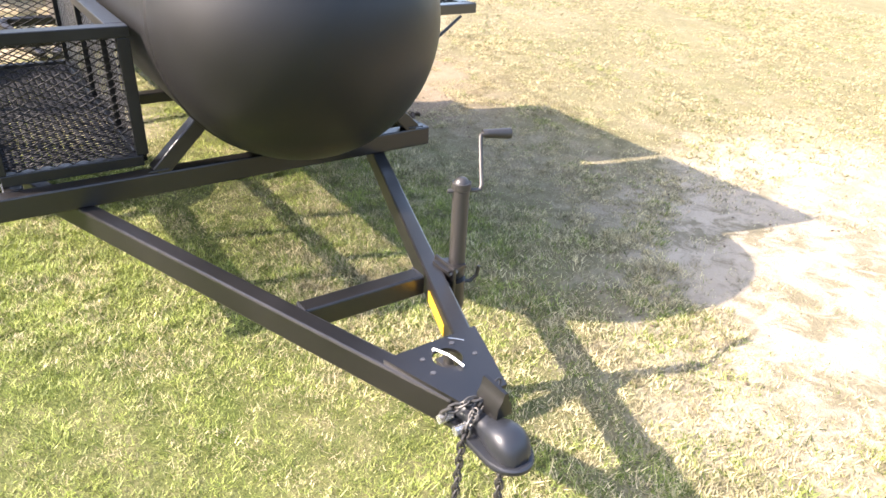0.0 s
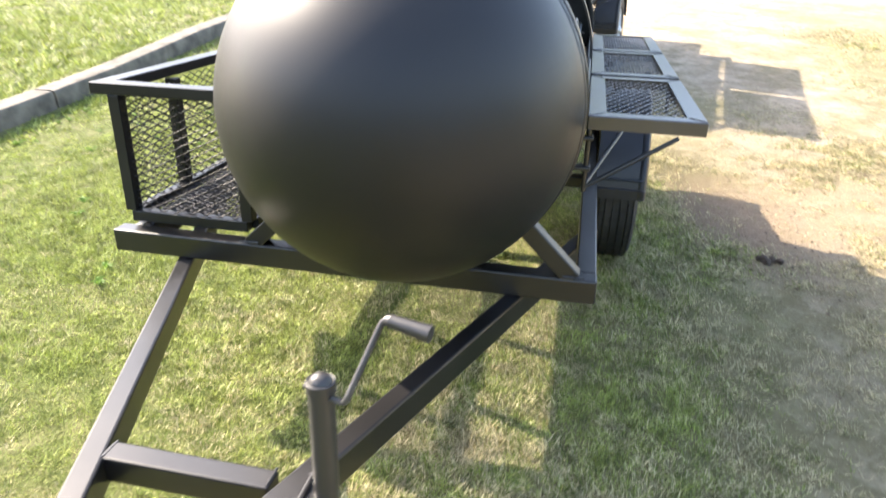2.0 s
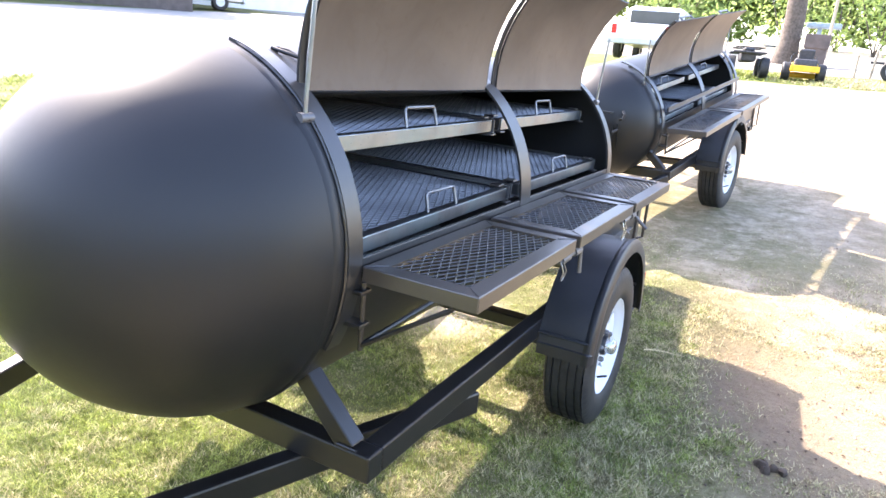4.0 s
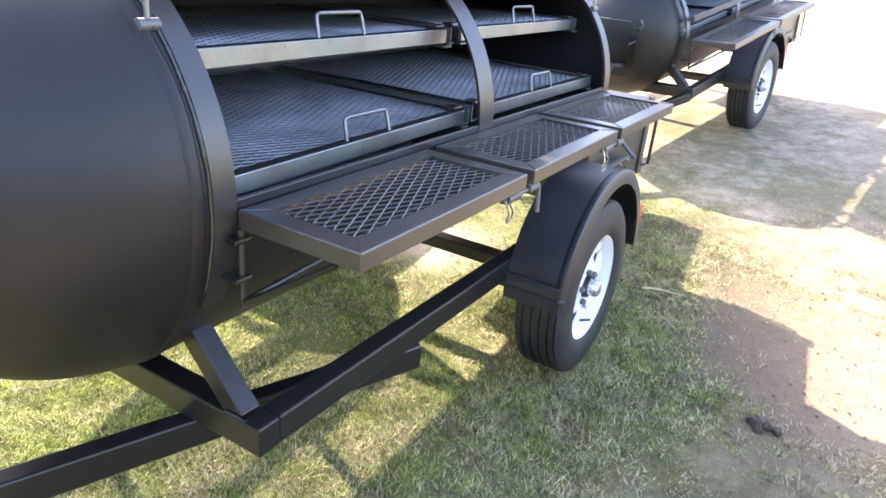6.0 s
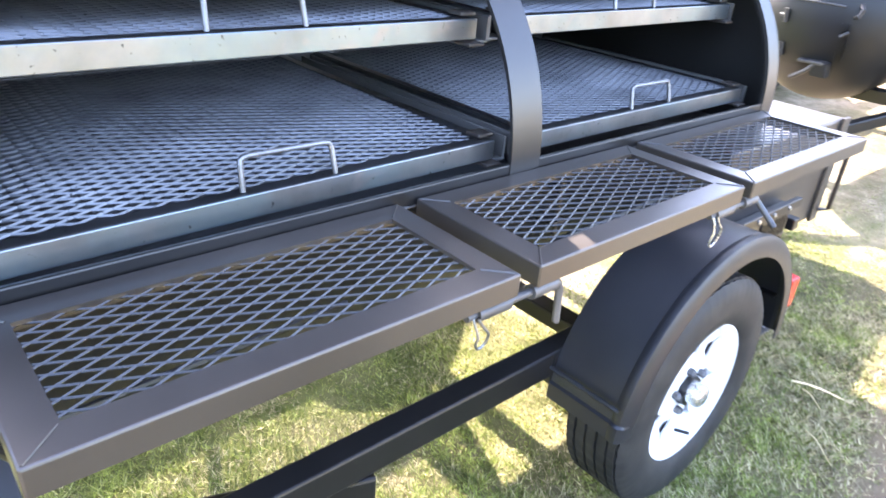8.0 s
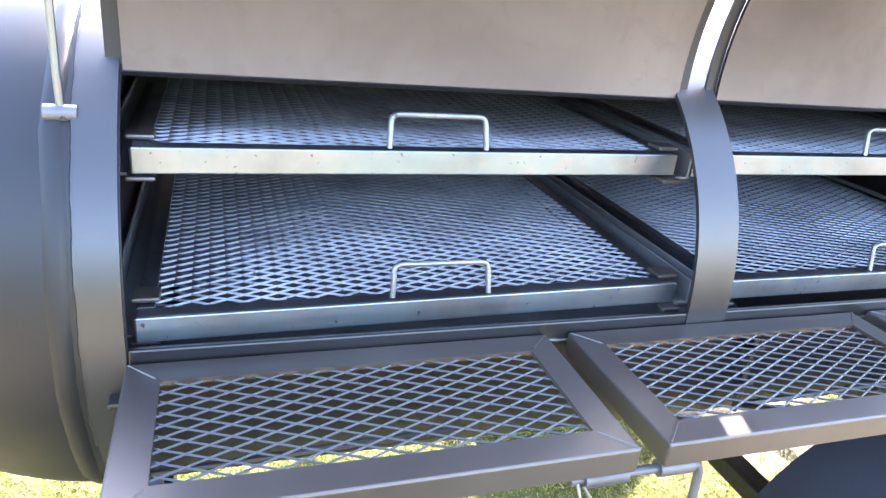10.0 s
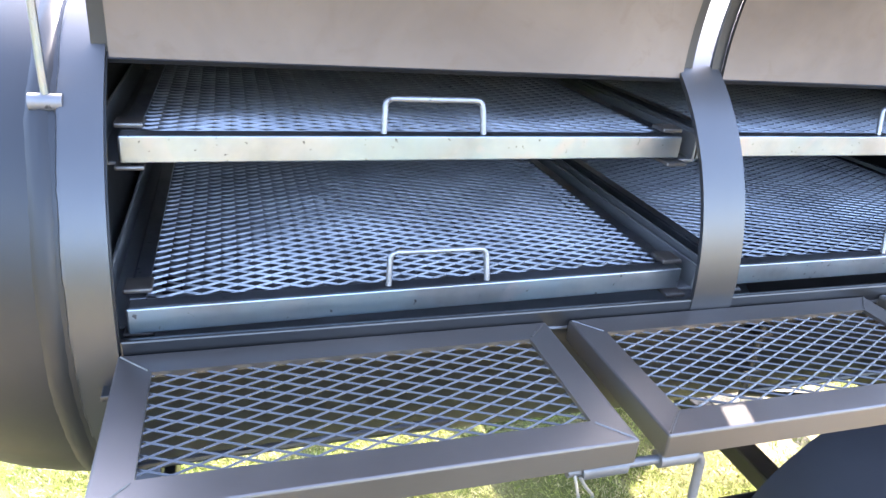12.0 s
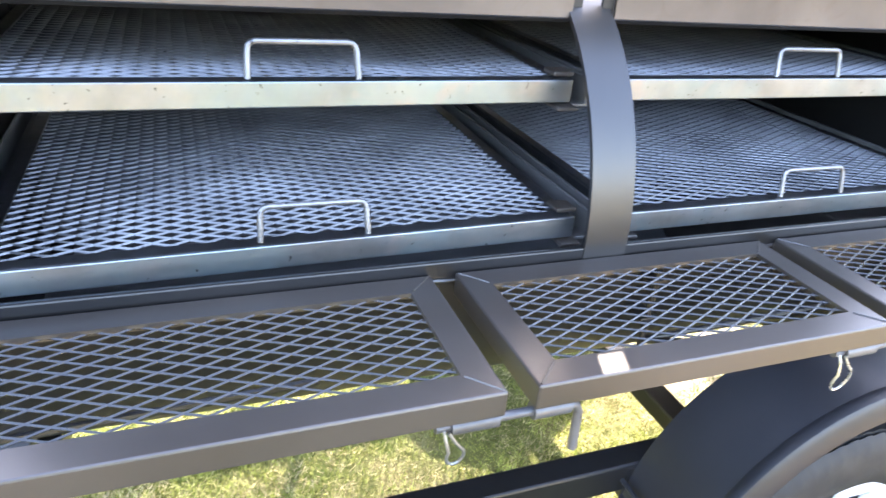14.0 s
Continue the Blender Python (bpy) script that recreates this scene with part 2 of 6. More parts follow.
def ground_mat():
    m = Mat("lawn_and_sand")
    sep = m.t.nodes.new("ShaderNodeSeparateXYZ")
    m.link(m.pos(), sep.inputs[0])
    X, Y = sep.outputs[0], sep.outputs[1]
    fine, mid, big = m.noise(60, 5, 0.7), m.noise(9, 5), m.noise(1.1, 5)
    spot = m.noise(2.6, 4, 0.6, distort=0.5)
    green = m.mix(fine, (0.028, 0.042, 0.008), (0.12, 0.155, 0.030))
    thatch = m.mix(fine, (0.075, 0.066, 0.030), (0.30, 0.265, 0.138))
    sand = m.mix(mid, (0.37, 0.295, 0.210), (0.53, 0.435, 0.320))
    sand = m.mix(m.ramp(fine, (0.5, 0.0), (0.8, 0.5)), sand, (0.17, 0.13, 0.085))
    sand = m.mix(m.ramp(m.noise(1.9, 5, 0.6, distort=0.8), (0.45, 0.0), (0.68, 0.75)), sand, m.mix(fine, (0.15, 0.115, 0.06), (0.32, 0.26, 0.16)))
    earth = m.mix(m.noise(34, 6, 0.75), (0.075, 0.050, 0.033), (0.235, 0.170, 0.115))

    def rise(v, lo, width):
        return m.math("DIVIDE", m.math("SUBTRACT", v, lo), width, clamp=True)

    def ring(cx, cy, sx, sy):
        px = m.math("MULTIPLY", m.math("ADD", X, -cx), sx)
        py = m.math("MULTIPLY", m.math("ADD", Y, -cy), sy)
        return m.math("SQRT", m.math("ADD", m.math("MULTIPLY", px, px), m.math("MULTIPLY", py, py)))

    wob = m.math("ADD", m.math("MULTIPLY", m.math("ADD", big, -0.5), 2.2), m.math("MULTIPLY", m.math("ADD", mid, -0.5), 0.8))
    side = m.math("MULTIPLY", rise(X, 0.2, 2.4), 0.26)
    g = m.math("ADD", m.math("ADD", m.math("MULTIPLY", mid, 0.35), m.math("MULTIPLY", big, 0.45)), side)
    g = m.math("ADD", g, m.math("MULTIPLY", m.noise(5.0, 4, 0.6), 0.25))
    c = m.mix(m.ramp(g, (0.45, 0.0), (0.68, 1.0)), green, thatch)
    # sandy drive that starts beyond the wheel, with worn grass left in it
    edge = m.math("ADD", m.math("ADD", Y, m.math("MULTIPLY", wob, 0.8)), m.math("MULTIPLY", m.math("SUBTRACT", 1.0, rise(X, 1.6, 0.4)), -0.45))
    drive = m.math("MULTIPLY", m.math("MULTIPLY", rise(edge, 4.75, 0.7), m.math("MULTIPLY", rise(X, -1.9, 0.8), m.math("SUBTRACT", 1.0, m.math("MULTIPLY", m.math("MULTIPLY", rise(X, 2.9, 1.0), m.math("SUBTRACT", 1.0, rise(Y, 9.0, 4.0))), 0.75)))), m.math("SUBTRACT", 1.0, m.math("MULTIPLY", m.ramp(spot, (0.46, 0.0), (0.70, 0.8)), m.math("SUBTRACT", 1.0, rise(Y, 7.0, 3.0)))))
    # olive and brown worn turf in the drive
    crumb = m.ramp(m.noise(15.0, 6, 0.75), (0.36, 0.70), (0.62, 1.18))
    sand = m.mix(1.0, sand, crumb, "MULTIPLY")
    olive = m.math("MULTIPLY", m.ramp(m.noise(1.5, 6, 0.68, distort=0.7), (0.49, 0.0), (0.59, 0.8)), m.ramp(m.noise(11.0, 5, 0.7), (0.34, 0.35), (0.56, 1.0)))
    sand = m.mix(m.math("MULTIPLY", olive, m.math("SUBTRACT", 1.0, rise(Y, 8.5, 4.0))), sand, m.mix(fine, (0.075, 0.062, 0.028), (0.23, 0.19, 0.10)))
    # bare patch beside the tongue and a few small ones
    ragged = m.math("ADD", m.math("MULTIPLY", wob, 0.30), m.math("MULTIPLY", m.math("ADD", m.noise(4.5, 4, 0.65), -0.5), 1.1))
    bx, by = m.math("ADD", X, -3.1), m.math("ADD", Y, -1.3)
    along = m.math("MULTIPLY", m.math("ADD", m.math("MULTIPLY", bx, 0.857), m.math("MULTIPLY", by, 0.515)), 0.45)
    across = m.math("MULTIPLY", m.math("SUBTRACT", m.math("MULTIPLY", by, 0.857), m.math("MULTIPLY", bx, 0.515)), 0.95)
    pd = m.math("ADD", m.math("SQRT", m.math("ADD", m.math("MULTIPLY", along, along), m.math("MULTIPLY", across, across))), m.math("MULTIPLY", ragged, 0.8))
    bare = m.math("MULTIPLY", m.math("SUBTRACT", 1.0, rise(pd, 0.60, 0.45)), 0.8)
    worn = m.math("MULTIPLY", m.math("MULTIPLY", rise(m.math("ADD", X, m.math("MULTIPLY", wob, 0.35)), 1.85, 0.5), rise(Y, 0.9, 1.0)), m.math("SUBTRACT", 0.75, m.math("MULTIPLY", rise(X, 2.5, 0.8), 0.7)))
    thin = m.math("MULTIPLY", rise(X, 1.5, 0.8), m.ramp(spot, (0.46, 0.0), (0.72, 0.35)))
    c = m.mix(m.math("MAXIMUM", thin, drive), c, sand)
    c = m.mix(m.math("MULTIPLY", worn, m.ramp(m.noise(5.0, 4, 0.65), (0.36, 0.35), (0.58, 1.0))), c, m.mix(fine, (0.13, 0.100, 0.066), (0.35, 0.29, 0.205)))
    c = m.mix(bare, c, m.mix(mid, (0.36, 0.30, 0.22), (0.50, 0.43, 0.335)))
    # dark dead thatch in broken tufts over the pale soil
    tuft = m.math("ADD", m.math("MULTIPLY", m.noise(7.0, 6, 0.72, distort=0.6), 0.7), m.math("MULTIPLY", m.noise(1.7, 3), 0.3))
    tuft = m.math("MULTIPLY", m.ramp(tuft, (0.47, 0.0), (0.57, 0.68)), m.math("MULTIPLY", rise(X, 1.3, 0.6), m.math("SUBTRACT", 1.0, m.math("MULTIPLY", drive, 0.75))))
    c = m.mix(m.math("MULTIPLY", tuft, m.math("SUBTRACT", 1.0, m.math("MULTIPLY", rise(X, 3.0, 1.0), 0.5))), c, m.mix(fine, (0.060, 0.052, 0.022), (0.17, 0.145, 0.07)))
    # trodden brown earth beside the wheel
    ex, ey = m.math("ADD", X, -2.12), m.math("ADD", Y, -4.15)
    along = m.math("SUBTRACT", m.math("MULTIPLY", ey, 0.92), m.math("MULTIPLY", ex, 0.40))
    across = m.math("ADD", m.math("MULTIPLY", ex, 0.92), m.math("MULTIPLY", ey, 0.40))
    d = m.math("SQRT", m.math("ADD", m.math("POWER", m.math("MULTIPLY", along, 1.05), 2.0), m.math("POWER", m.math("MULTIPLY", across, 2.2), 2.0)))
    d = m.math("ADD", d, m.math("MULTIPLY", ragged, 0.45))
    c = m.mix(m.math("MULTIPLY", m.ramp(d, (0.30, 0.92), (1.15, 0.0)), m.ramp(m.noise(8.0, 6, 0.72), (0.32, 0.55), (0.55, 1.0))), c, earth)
    d2 = m.math("ADD", ring(2.75, 4.3, 1.3, 1.0), m.math("MULTIPLY", ragged, 0.5))
    c = m.mix(m.ramp(d2, (0.4, 0.5), (0.95, 0.0)), c, m.mix(fine, (0.20, 0.14, 0.09), (0.38, 0.29, 0.20)))
    # pale worn spot behind the axle
    d5 = m.math("ADD", ring(0.52, 4.2, 1.5, 1.7), m.math("MULTIPLY", ragged, 0.5))
    c = m.mix(m.ramp(d5, (0.25, 0.8), (0.65, 0.0)), c, m.mix(fine, (0.25, 0.205, 0.145), (0.50, 0.43, 0.33)))
    # darker soil with dead turf behind the wheel, deepened by shade painted in
    d3 = m.math("ADD", ring(1.62, 4.92, 1.5, 1.55), m.math("MULTIPLY", ragged, 0.45))
    c = m.mix(m.math("MULTIPLY", m.ramp(d3, (0.45, 0.9), (0.85, 0.0)), m.ramp(m.noise(10.0, 5, 0.7), (0.32, 0.6), (0.55, 1.0))), c, m.mix(fine, (0.055, 0.047, 0.024), (0.16, 0.135, 0.072)))
    # thin olive turf left round the second trailer's tongue and wheel
    d4 = m.math("MINIMUM", ring(0.85, 7.1, 0.85, 1.0), ring(1.75, 6.2, 0.85, 1.7))
    d4 = m.math("ADD", d4, m.math("MULTIPLY", ragged, 0.55))
    c = m.mix(m.math("MULTIPLY", m.ramp(d4, (0.35, 0.75), (0.95, 0.0)), m.ramp(m.noise(6.0, 6, 0.72), (0.36, 0.15), (0.56, 1.0))), c, m.mix(fine, (0.070, 0.068, 0.026), (0.24, 0.215, 0.105)))
    # pale road past the lawn, green verge at the far side of the drive
    lx = m.math("MULTIPLY", m.math("ADD", X, m.math("MULTIPLY", wob, 0.25)), -1.0)
    c = m.mix(m.math("MULTIPLY", rise(lx, 9.0, 0.3), m.math("SUBTRACT", 1.0, rise(lx, 23.0, 0.5))), c, (0.36, 0.33, 0.295))
    yy = m.math("ADD", Y, m.math("MULTIPLY", wob, 0.5))
    c = m.mix(m.math("MULTIPLY", rise(yy, 21.5, 0.6), rise(X, -6.0, 2.0)), c, green)
    c = m.mix(rise(yy, 28.0, 1.5), c, (0.34, 0.31, 0.265))
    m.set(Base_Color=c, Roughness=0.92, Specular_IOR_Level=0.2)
    m.bump(m.math("ADD", fine, m.math("MULTIPLY", mid, 1.5)), 0.7, 0.02)
    return m.m


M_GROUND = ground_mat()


# ---- mesh helpers ----
XF = [Matrix.Identity(4)]       # where the thing being built stands


def mesh_from(bm, name, mat, smooth=None):
    bmesh.ops.recalc_face_normals(bm, faces=bm.faces)
    if smooth is not None:
        for f in bm.faces:
            f.smooth = True
        for e in bm.edges:
            if len(e.link_faces) == 2:
                turn, sizes = e.calc_face_angle(0), [f.calc_area() for f in e.link_faces]
                if turn > radians(smooth) or (turn > radians(12) and max(sizes) > 5 * min(sizes)):
                    e.smooth = False
    me = bpy.data.meshes.new(name)
    bm.to_mesh(me)
    bm.free()
    for one in (mat if isinstance(mat, (list, tuple)) else [mat]):
        me.materials.append(one)
    return me


def part(name, bm, material, parent, label="", smooth=35):
    bm.transform(XF[0])
    ob = new(name, mesh_from(bm, name, material, smooth))
    ob.parent = parent
    if parent.parent is None:
        ob.matrix_parent_inverse = Matrix.Translation(parent.location).inverted()
    if label:
        tagged(ob, label)
    return ob


def thing(name, base, label, category, group="", kind=""):
    ob = new(name)
    ob.empty_display_size = 0.1
    ob.location = XF[0] @ Vector(base)
    return tagged(ob, label, category, group, kind)


def solo(name, bm, material, label, category, group="", kind="", smooth=35):
    bm.transform(XF[0])
    return tagged(new(name, mesh_from(bm, name, material, smooth)), label, category, group, kind)


def beam(bm, a, b, w, h, up=(0, 0, 1), bevel=0.004, roll=0.0):
    """A bar from a to b: w across, h along up, with worn edges."""
    a, b = Vector(a), Vector(b)
    d = (b - a)
    y = d.normalized()
    x = y.cross(Vector(up))
    if x.length < 1e-5:
        x = y.cross(Vector((1, 0, 0)))
    x.normalize()
    z = x.cross(y)
    m = Matrix((x, y, z)).transposed().to_4x4()
    m.translation = (a + b) / 2
    got = bmesh.ops.create_cube(bm, size=1.0, matrix=m @ Matrix.Rotation(roll, 4, "Y") @ Matrix.Diagonal((w, d.length, h, 1)))
    if bevel:
        edges = {e for v in got["verts"] for e in v.link_edges}
        bmesh.ops.bevel(bm, geom=list(edges), offset=bevel, segments=2, affect="EDGES", profile=0.5)
    return bm


def box(bm, lo, hi, bevel=0.004):
    lo, hi = Vector(lo), Vector(hi)
    got = bmesh.ops.create_cube(bm, size=1.0, matrix=Matrix.Translation((lo + hi) / 2) @ Matrix.Diagonal((*(hi - lo), 1)))
    if bevel:
        edges = {e for v in got["verts"] for e in v.link_edges}
        bmesh.ops.bevel(bm, geom=list(edges), offset=bevel, segments=2, affect="EDGES", profile=0.5)
    return bm


def rod(bm, pts, r, seg=10, caps=True):
    """A round bar through points."""
    pts = [Vector(p) for p in pts]
    rings = []
    up = Vector((0, 0, 1))
    for i, p in enumerate(pts):
        d = (pts[min(i + 1, len(pts) - 1)] - pts[max(i - 1, 0)]).normalized()
        u = d.cross(up)
        if u.length < 0.05:
            u = d.cross(Vector((1, 0, 0)))
        u.normalize()
        v = d.cross(u)
        if rings:
            u0 = rings[-1][1]
            u = (u0 - d * u0.dot(d)).normalized()
            v = d.cross(u)
        rr = r[i] if isinstance(r, (list, tuple)) else r
        rings.append(([bm.verts.new(p + u * math.cos(k * math.tau / seg) * rr + v * math.sin(k * math.tau / seg) * rr) for k in range(seg)], u))
    for (a, _), (b, _) in zip(rings, rings[1:]):
        for k in range(seg):
            bm.faces.new((a[k], a[(k + 1) % seg], b[(k + 1) % seg], b[k]))
    if caps:
        bm.faces.new(rings[0][0][::-1])
        bm.faces.new(rings[-1][0])
    return bm


def lathe(bm, profile, centre, axis="x", seg=48, closed=False):
    """Turn a profile of (along, radius) about an axis through centre."""
    c = Vector(centre)
    rings = []
    for s, r in profile:
        ring = []
        for k in range(seg):
            a = k * math.tau / seg
            u, v = r * math.cos(a), r * math.sin(a)
            ring.append(bm.verts.new(c + Vector({"x": (s, u, v), "y": (u, s, v), "z": (u, v, s)}[axis])))
        rings.append(ring)
    pairs = list(zip(rings, rings[1:])) + ([(rings[-1], rings[0])] if closed else [])
    for a, b in pairs:
        for k in range(seg):
            bm.faces.new((a[k], a[(k + 1) % seg], b[(k + 1) % seg], b[k]))
    if not closed:
        for ring in (rings[0], rings[-1]):
            if (ring[0].co - ring[seg // 2].co).length > 1e-4:
                bm.faces.new(ring)
    bmesh.ops.remove_doubles(bm, verts=bm.verts, dist=1e-6)
    return bm


def slab_curve(bm, rows):
    """Close skin from rows of four points (a profile swept along)."""
    rings = [[bm.verts.new(p) for p in row] for row in rows]
    n = len(rings[0])
    for a, b in zip(rings, rings[1:]):
        for k in range(n):
            bm.faces.new((a[k], a[(k + 1) % n], b[(k + 1) % n], b[k]))
    bm.faces.new(rings[0][::-1])
    bm.faces.new(rings[-1])
    return bm


def expanded(bm, origin, u, v, lu, lv, lwd=0.0508, swd=0.0234, width=0.0034, thick=0.0018, tilt=50.0):
    """Expanded metal over a rectangle: short strands between knots, each turned on edge."""
    o, u, v = Vector(origin), Vector(u).normalized(), Vector(v).normalized()
    n = u.cross(v)
    nu, nv = max(1, round(lu / lwd)), max(1, round(lv / swd))
    du, dv = lu / nu, lv / nv
    for j in range(2 * nv):
        for i in range(2 * nu):
            # knots sit on a half-step lattice
            if (i + j) % 2 == 0:
                a, b = (i, j), (i + 1, j + 1)
            else:
                a, b = (i + 1, j), (i, j + 1)
            pa = o + u * (a[0] * du / 2) + v * (a[1] * dv / 2)
            pb = o + u * (b[0] * du / 2) + v * (b[1] * dv / 2)
            d = (pb - pa).normalized()
            s = d.cross(n).normalized()
            if s.dot(v) < 0:
                s = -s
            c, sn = math.cos(radians(tilt)), math.sin(radians(tilt))
            w = s * c + n * sn
            t = d.cross(w).normalized()
            q = [pa - w * width + t * thick, pa + w * width + t * thick, pa + w * width - t * thick, pa - w * width - t * thick]
            r = [p + (pb - pa) for p in q]
            vs = [bm.verts.new(p) for p in q + r]
            for k in range(4):
                bm.faces.new((vs[k], vs[(k + 1) % 4], vs[4 + (k + 1) % 4], vs[4 + k]))
    return bm


B = bmesh.new

# ---- ground ----
RISE_S = (0.0, 0.85, 1.5, 2.3, 3.3, 4.2, 7.0, 12.0, 21.0, 26.0, 36.0, 51.0, 90.0, 1500.0)
RISE_Z = (0.0, 0.037, 0.085, 0.150, 0.265, 0.385, 0.66, 1.08, 1.60, 1.90, 2.75, 3.95, 5.2, 6.0)
KERB_X = -2.84


def ground_height(x, y):
    """Level at the tongue, then a bank that climbs gently away; the lawn behind the kerb lies higher."""
    s = y - 2.9 + 0.35 * min(max(x - 1.2, 0.0), 1.5)
    z = sum(float(np.interp(s + d, RISE_S, RISE_Z)) for d in (-0.5, -0.25, 0.0, 0.25, 0.5)) / 5 - 0.008
    if x < KERB_X - 0.1:
        z += 0.13
    z += 0.045 * min(max(-x - 10.0, 0.0), 40.0)
    return z + 0.008 * noise.noise((x * 0.9, y * 0.9, 0.0))


def axis_steps(fine_lo, fine_hi, step, far, grow):
    out = [fine_lo + step * i for i in range(int(round((fine_hi - fine_lo) / step)) + 1)]
    s = step
    while out[-1] < far:
        s *= grow
        out.append(out[-1] + s)
    s = step
    while out[0] > -far:
        s *= grow
        out.insert(0, out[0] - s)
    return out


def build_ground():
    xs, ys = axis_steps(-5, 5, 0.2, 900, 1.22), axis_steps(-2, 12, 0.2, 900, 1.22)
    verts = [(x, y, ground_height(x, y)) for y in ys for x in xs]
    n = len(xs)
    faces = [(j * n + i, j * n + i + 1, (j + 1) * n + i + 1, (j + 1) * n + i) for j in range(len(ys) - 1) for i in range(n - 1)]
    me = bpy.data.meshes.new("ground")
    me.from_pydata(verts, [], faces)
    me.polygons.foreach_set("use_smooth", [True] * len(faces))
    me.materials.append(M_GROUND)
    tagged(new("ground", me), "patchy mown lawn thinning into a pale sandy drive", "ground", kind="structure")


build_ground()

# ---- the barbecue trailer ----
TX, TZ, TR = 0.856, 1.011, 0.463        # tank axis and radius
Y0, Y1 = 2.132, 4.215                   # straight part of the tank
TH0, TH1 = 0.8, 50.0                   # the doors' opening, degrees from level


def on_tank(th, y, r=TR):
    return Vector((TX + r * math.cos(radians(th)), y, TZ + r * math.sin(radians(th))))


def build_tank(trailer):
    bm = B()
    ths = [TH1 + (360 + TH0 - TH1) * i / 84 for i in range(85)] + [TH0 + (TH1 - TH0) * i / 14 for i in range(1, 14)]
    ys = [Y0, 2.176, 2.6, 3.10, 3.14, 3.6, 4.136, Y1]
    grid = {}
    for lay, r in (("o", TR), ("i", TR - 0.008)):
        for i, th in enumerate(ths):
            for j, y in enumerate(ys):
                grid[lay, i, j] = bm.verts.new(on_tank(th, y, r))
    n = len(ths)
    for i in range(n):
        k = (i + 1) % n
        opening = i >= 84
        for j in range(len(ys) - 1):
            if opening and 1 <= j <= 5:
                continue
            for lay in ("o", "i"):
                f = bm.faces.new((grid[lay, i, j], grid[lay, k, j], grid[lay, k, j + 1], grid[lay, i, j + 1]))
                f.material_index = 0 if lay == "o" else 1
    # rims of the opening
    for j in range(1, 6):
        for i in (84, 0):
            bm.faces.new((grid["o", i, j], grid["o", i, j + 1], grid["i", i, j + 1], grid["i", i, j]))
    for i in list(range(84, n)):
        k = (i + 1) % n
        for j in (1, 6):
            bm.faces.new((grid["o", i, j], grid["o", k, j], grid["i", k, j], grid["i", i, j]))
    return part("tank_shell", bm, [M_BLACK, M_INSIDE], trailer, smooth=30)


def build_head(trailer, y, out, depth, name):
    bm = B()
    prof = []
    for k in range(25):
        a = radians(90 * k / 24)
        prof.append((out * depth * math.sin(a), max(TR * math.cos(a), 0.0004)))
    lathe(bm, prof, (TX, y, TZ), "y", 72)
    return part(name, bm, M_BLACK, trailer, smooth=50)


def weld(bm, pts, r, seed=0):
    """A lumpy weld bead."""
    rnd = random.Random(seed)
    return rod(bm, pts, [r * (0.75 + 0.5 * rnd.random()) for _ in pts], 6)


def tank_strap(trailer, ya, yb, th0, th1, r=TR, name="door_strap", thick=0.007):
    bm = B()
    rows = []
    n = 28
    for i in range(n + 1):
        th = th0 + (th1 - th0) * i / n
        rows.append((on_tank(th, ya, r + thick), on_tank(th, yb, r + thick), on_tank(th, yb, r - 0.001), on_tank(th, ya, r - 0.001)))
    slab_curve(bm, rows)
    return part(name, bm, M_STRAP, trailer)


def seam_band(yc, wide, proud):
    """The broad uneven weld that joins the head to the tank."""
    bm = B()
    n, rings = 150, []
    for i in range(n):
        th = 360.0 * i / n
        c, s = math.cos(radians(th)), math.sin(radians(th))
        shift = 0.004 * noise.noise((c * 4, s * 4, 1.0)) + 0.0016 * noise.noise((c * 22, s * 22, 2.0))
        row = []
        for k in range(7):
            f = k / 6 - 0.5
            lump = 1.0 + 0.5 * noise.noise((c * 14, s * 14, 5.0 + k * 0.6))
            y = yc + shift + f * wide
            base = TR if y >= Y0 else TR * math.sqrt(max(0.0, 1.0 - ((Y0 - y) / 0.485) ** 2))
            row.append(bm.verts.new(on_tank(th, y, base - 0.001 + proud * lump * math.cos(math.pi * f) ** 0.7)))
        rings.append(row)
    for a, b in zip(rings, rings[1:] + rings[:1]):
        for k in range(6):
            bm.faces.new((a[k], a[k + 1], b[k + 1], b[k]))
    return bm


LID_C = Vector((1.602, 0.0, 1.402))


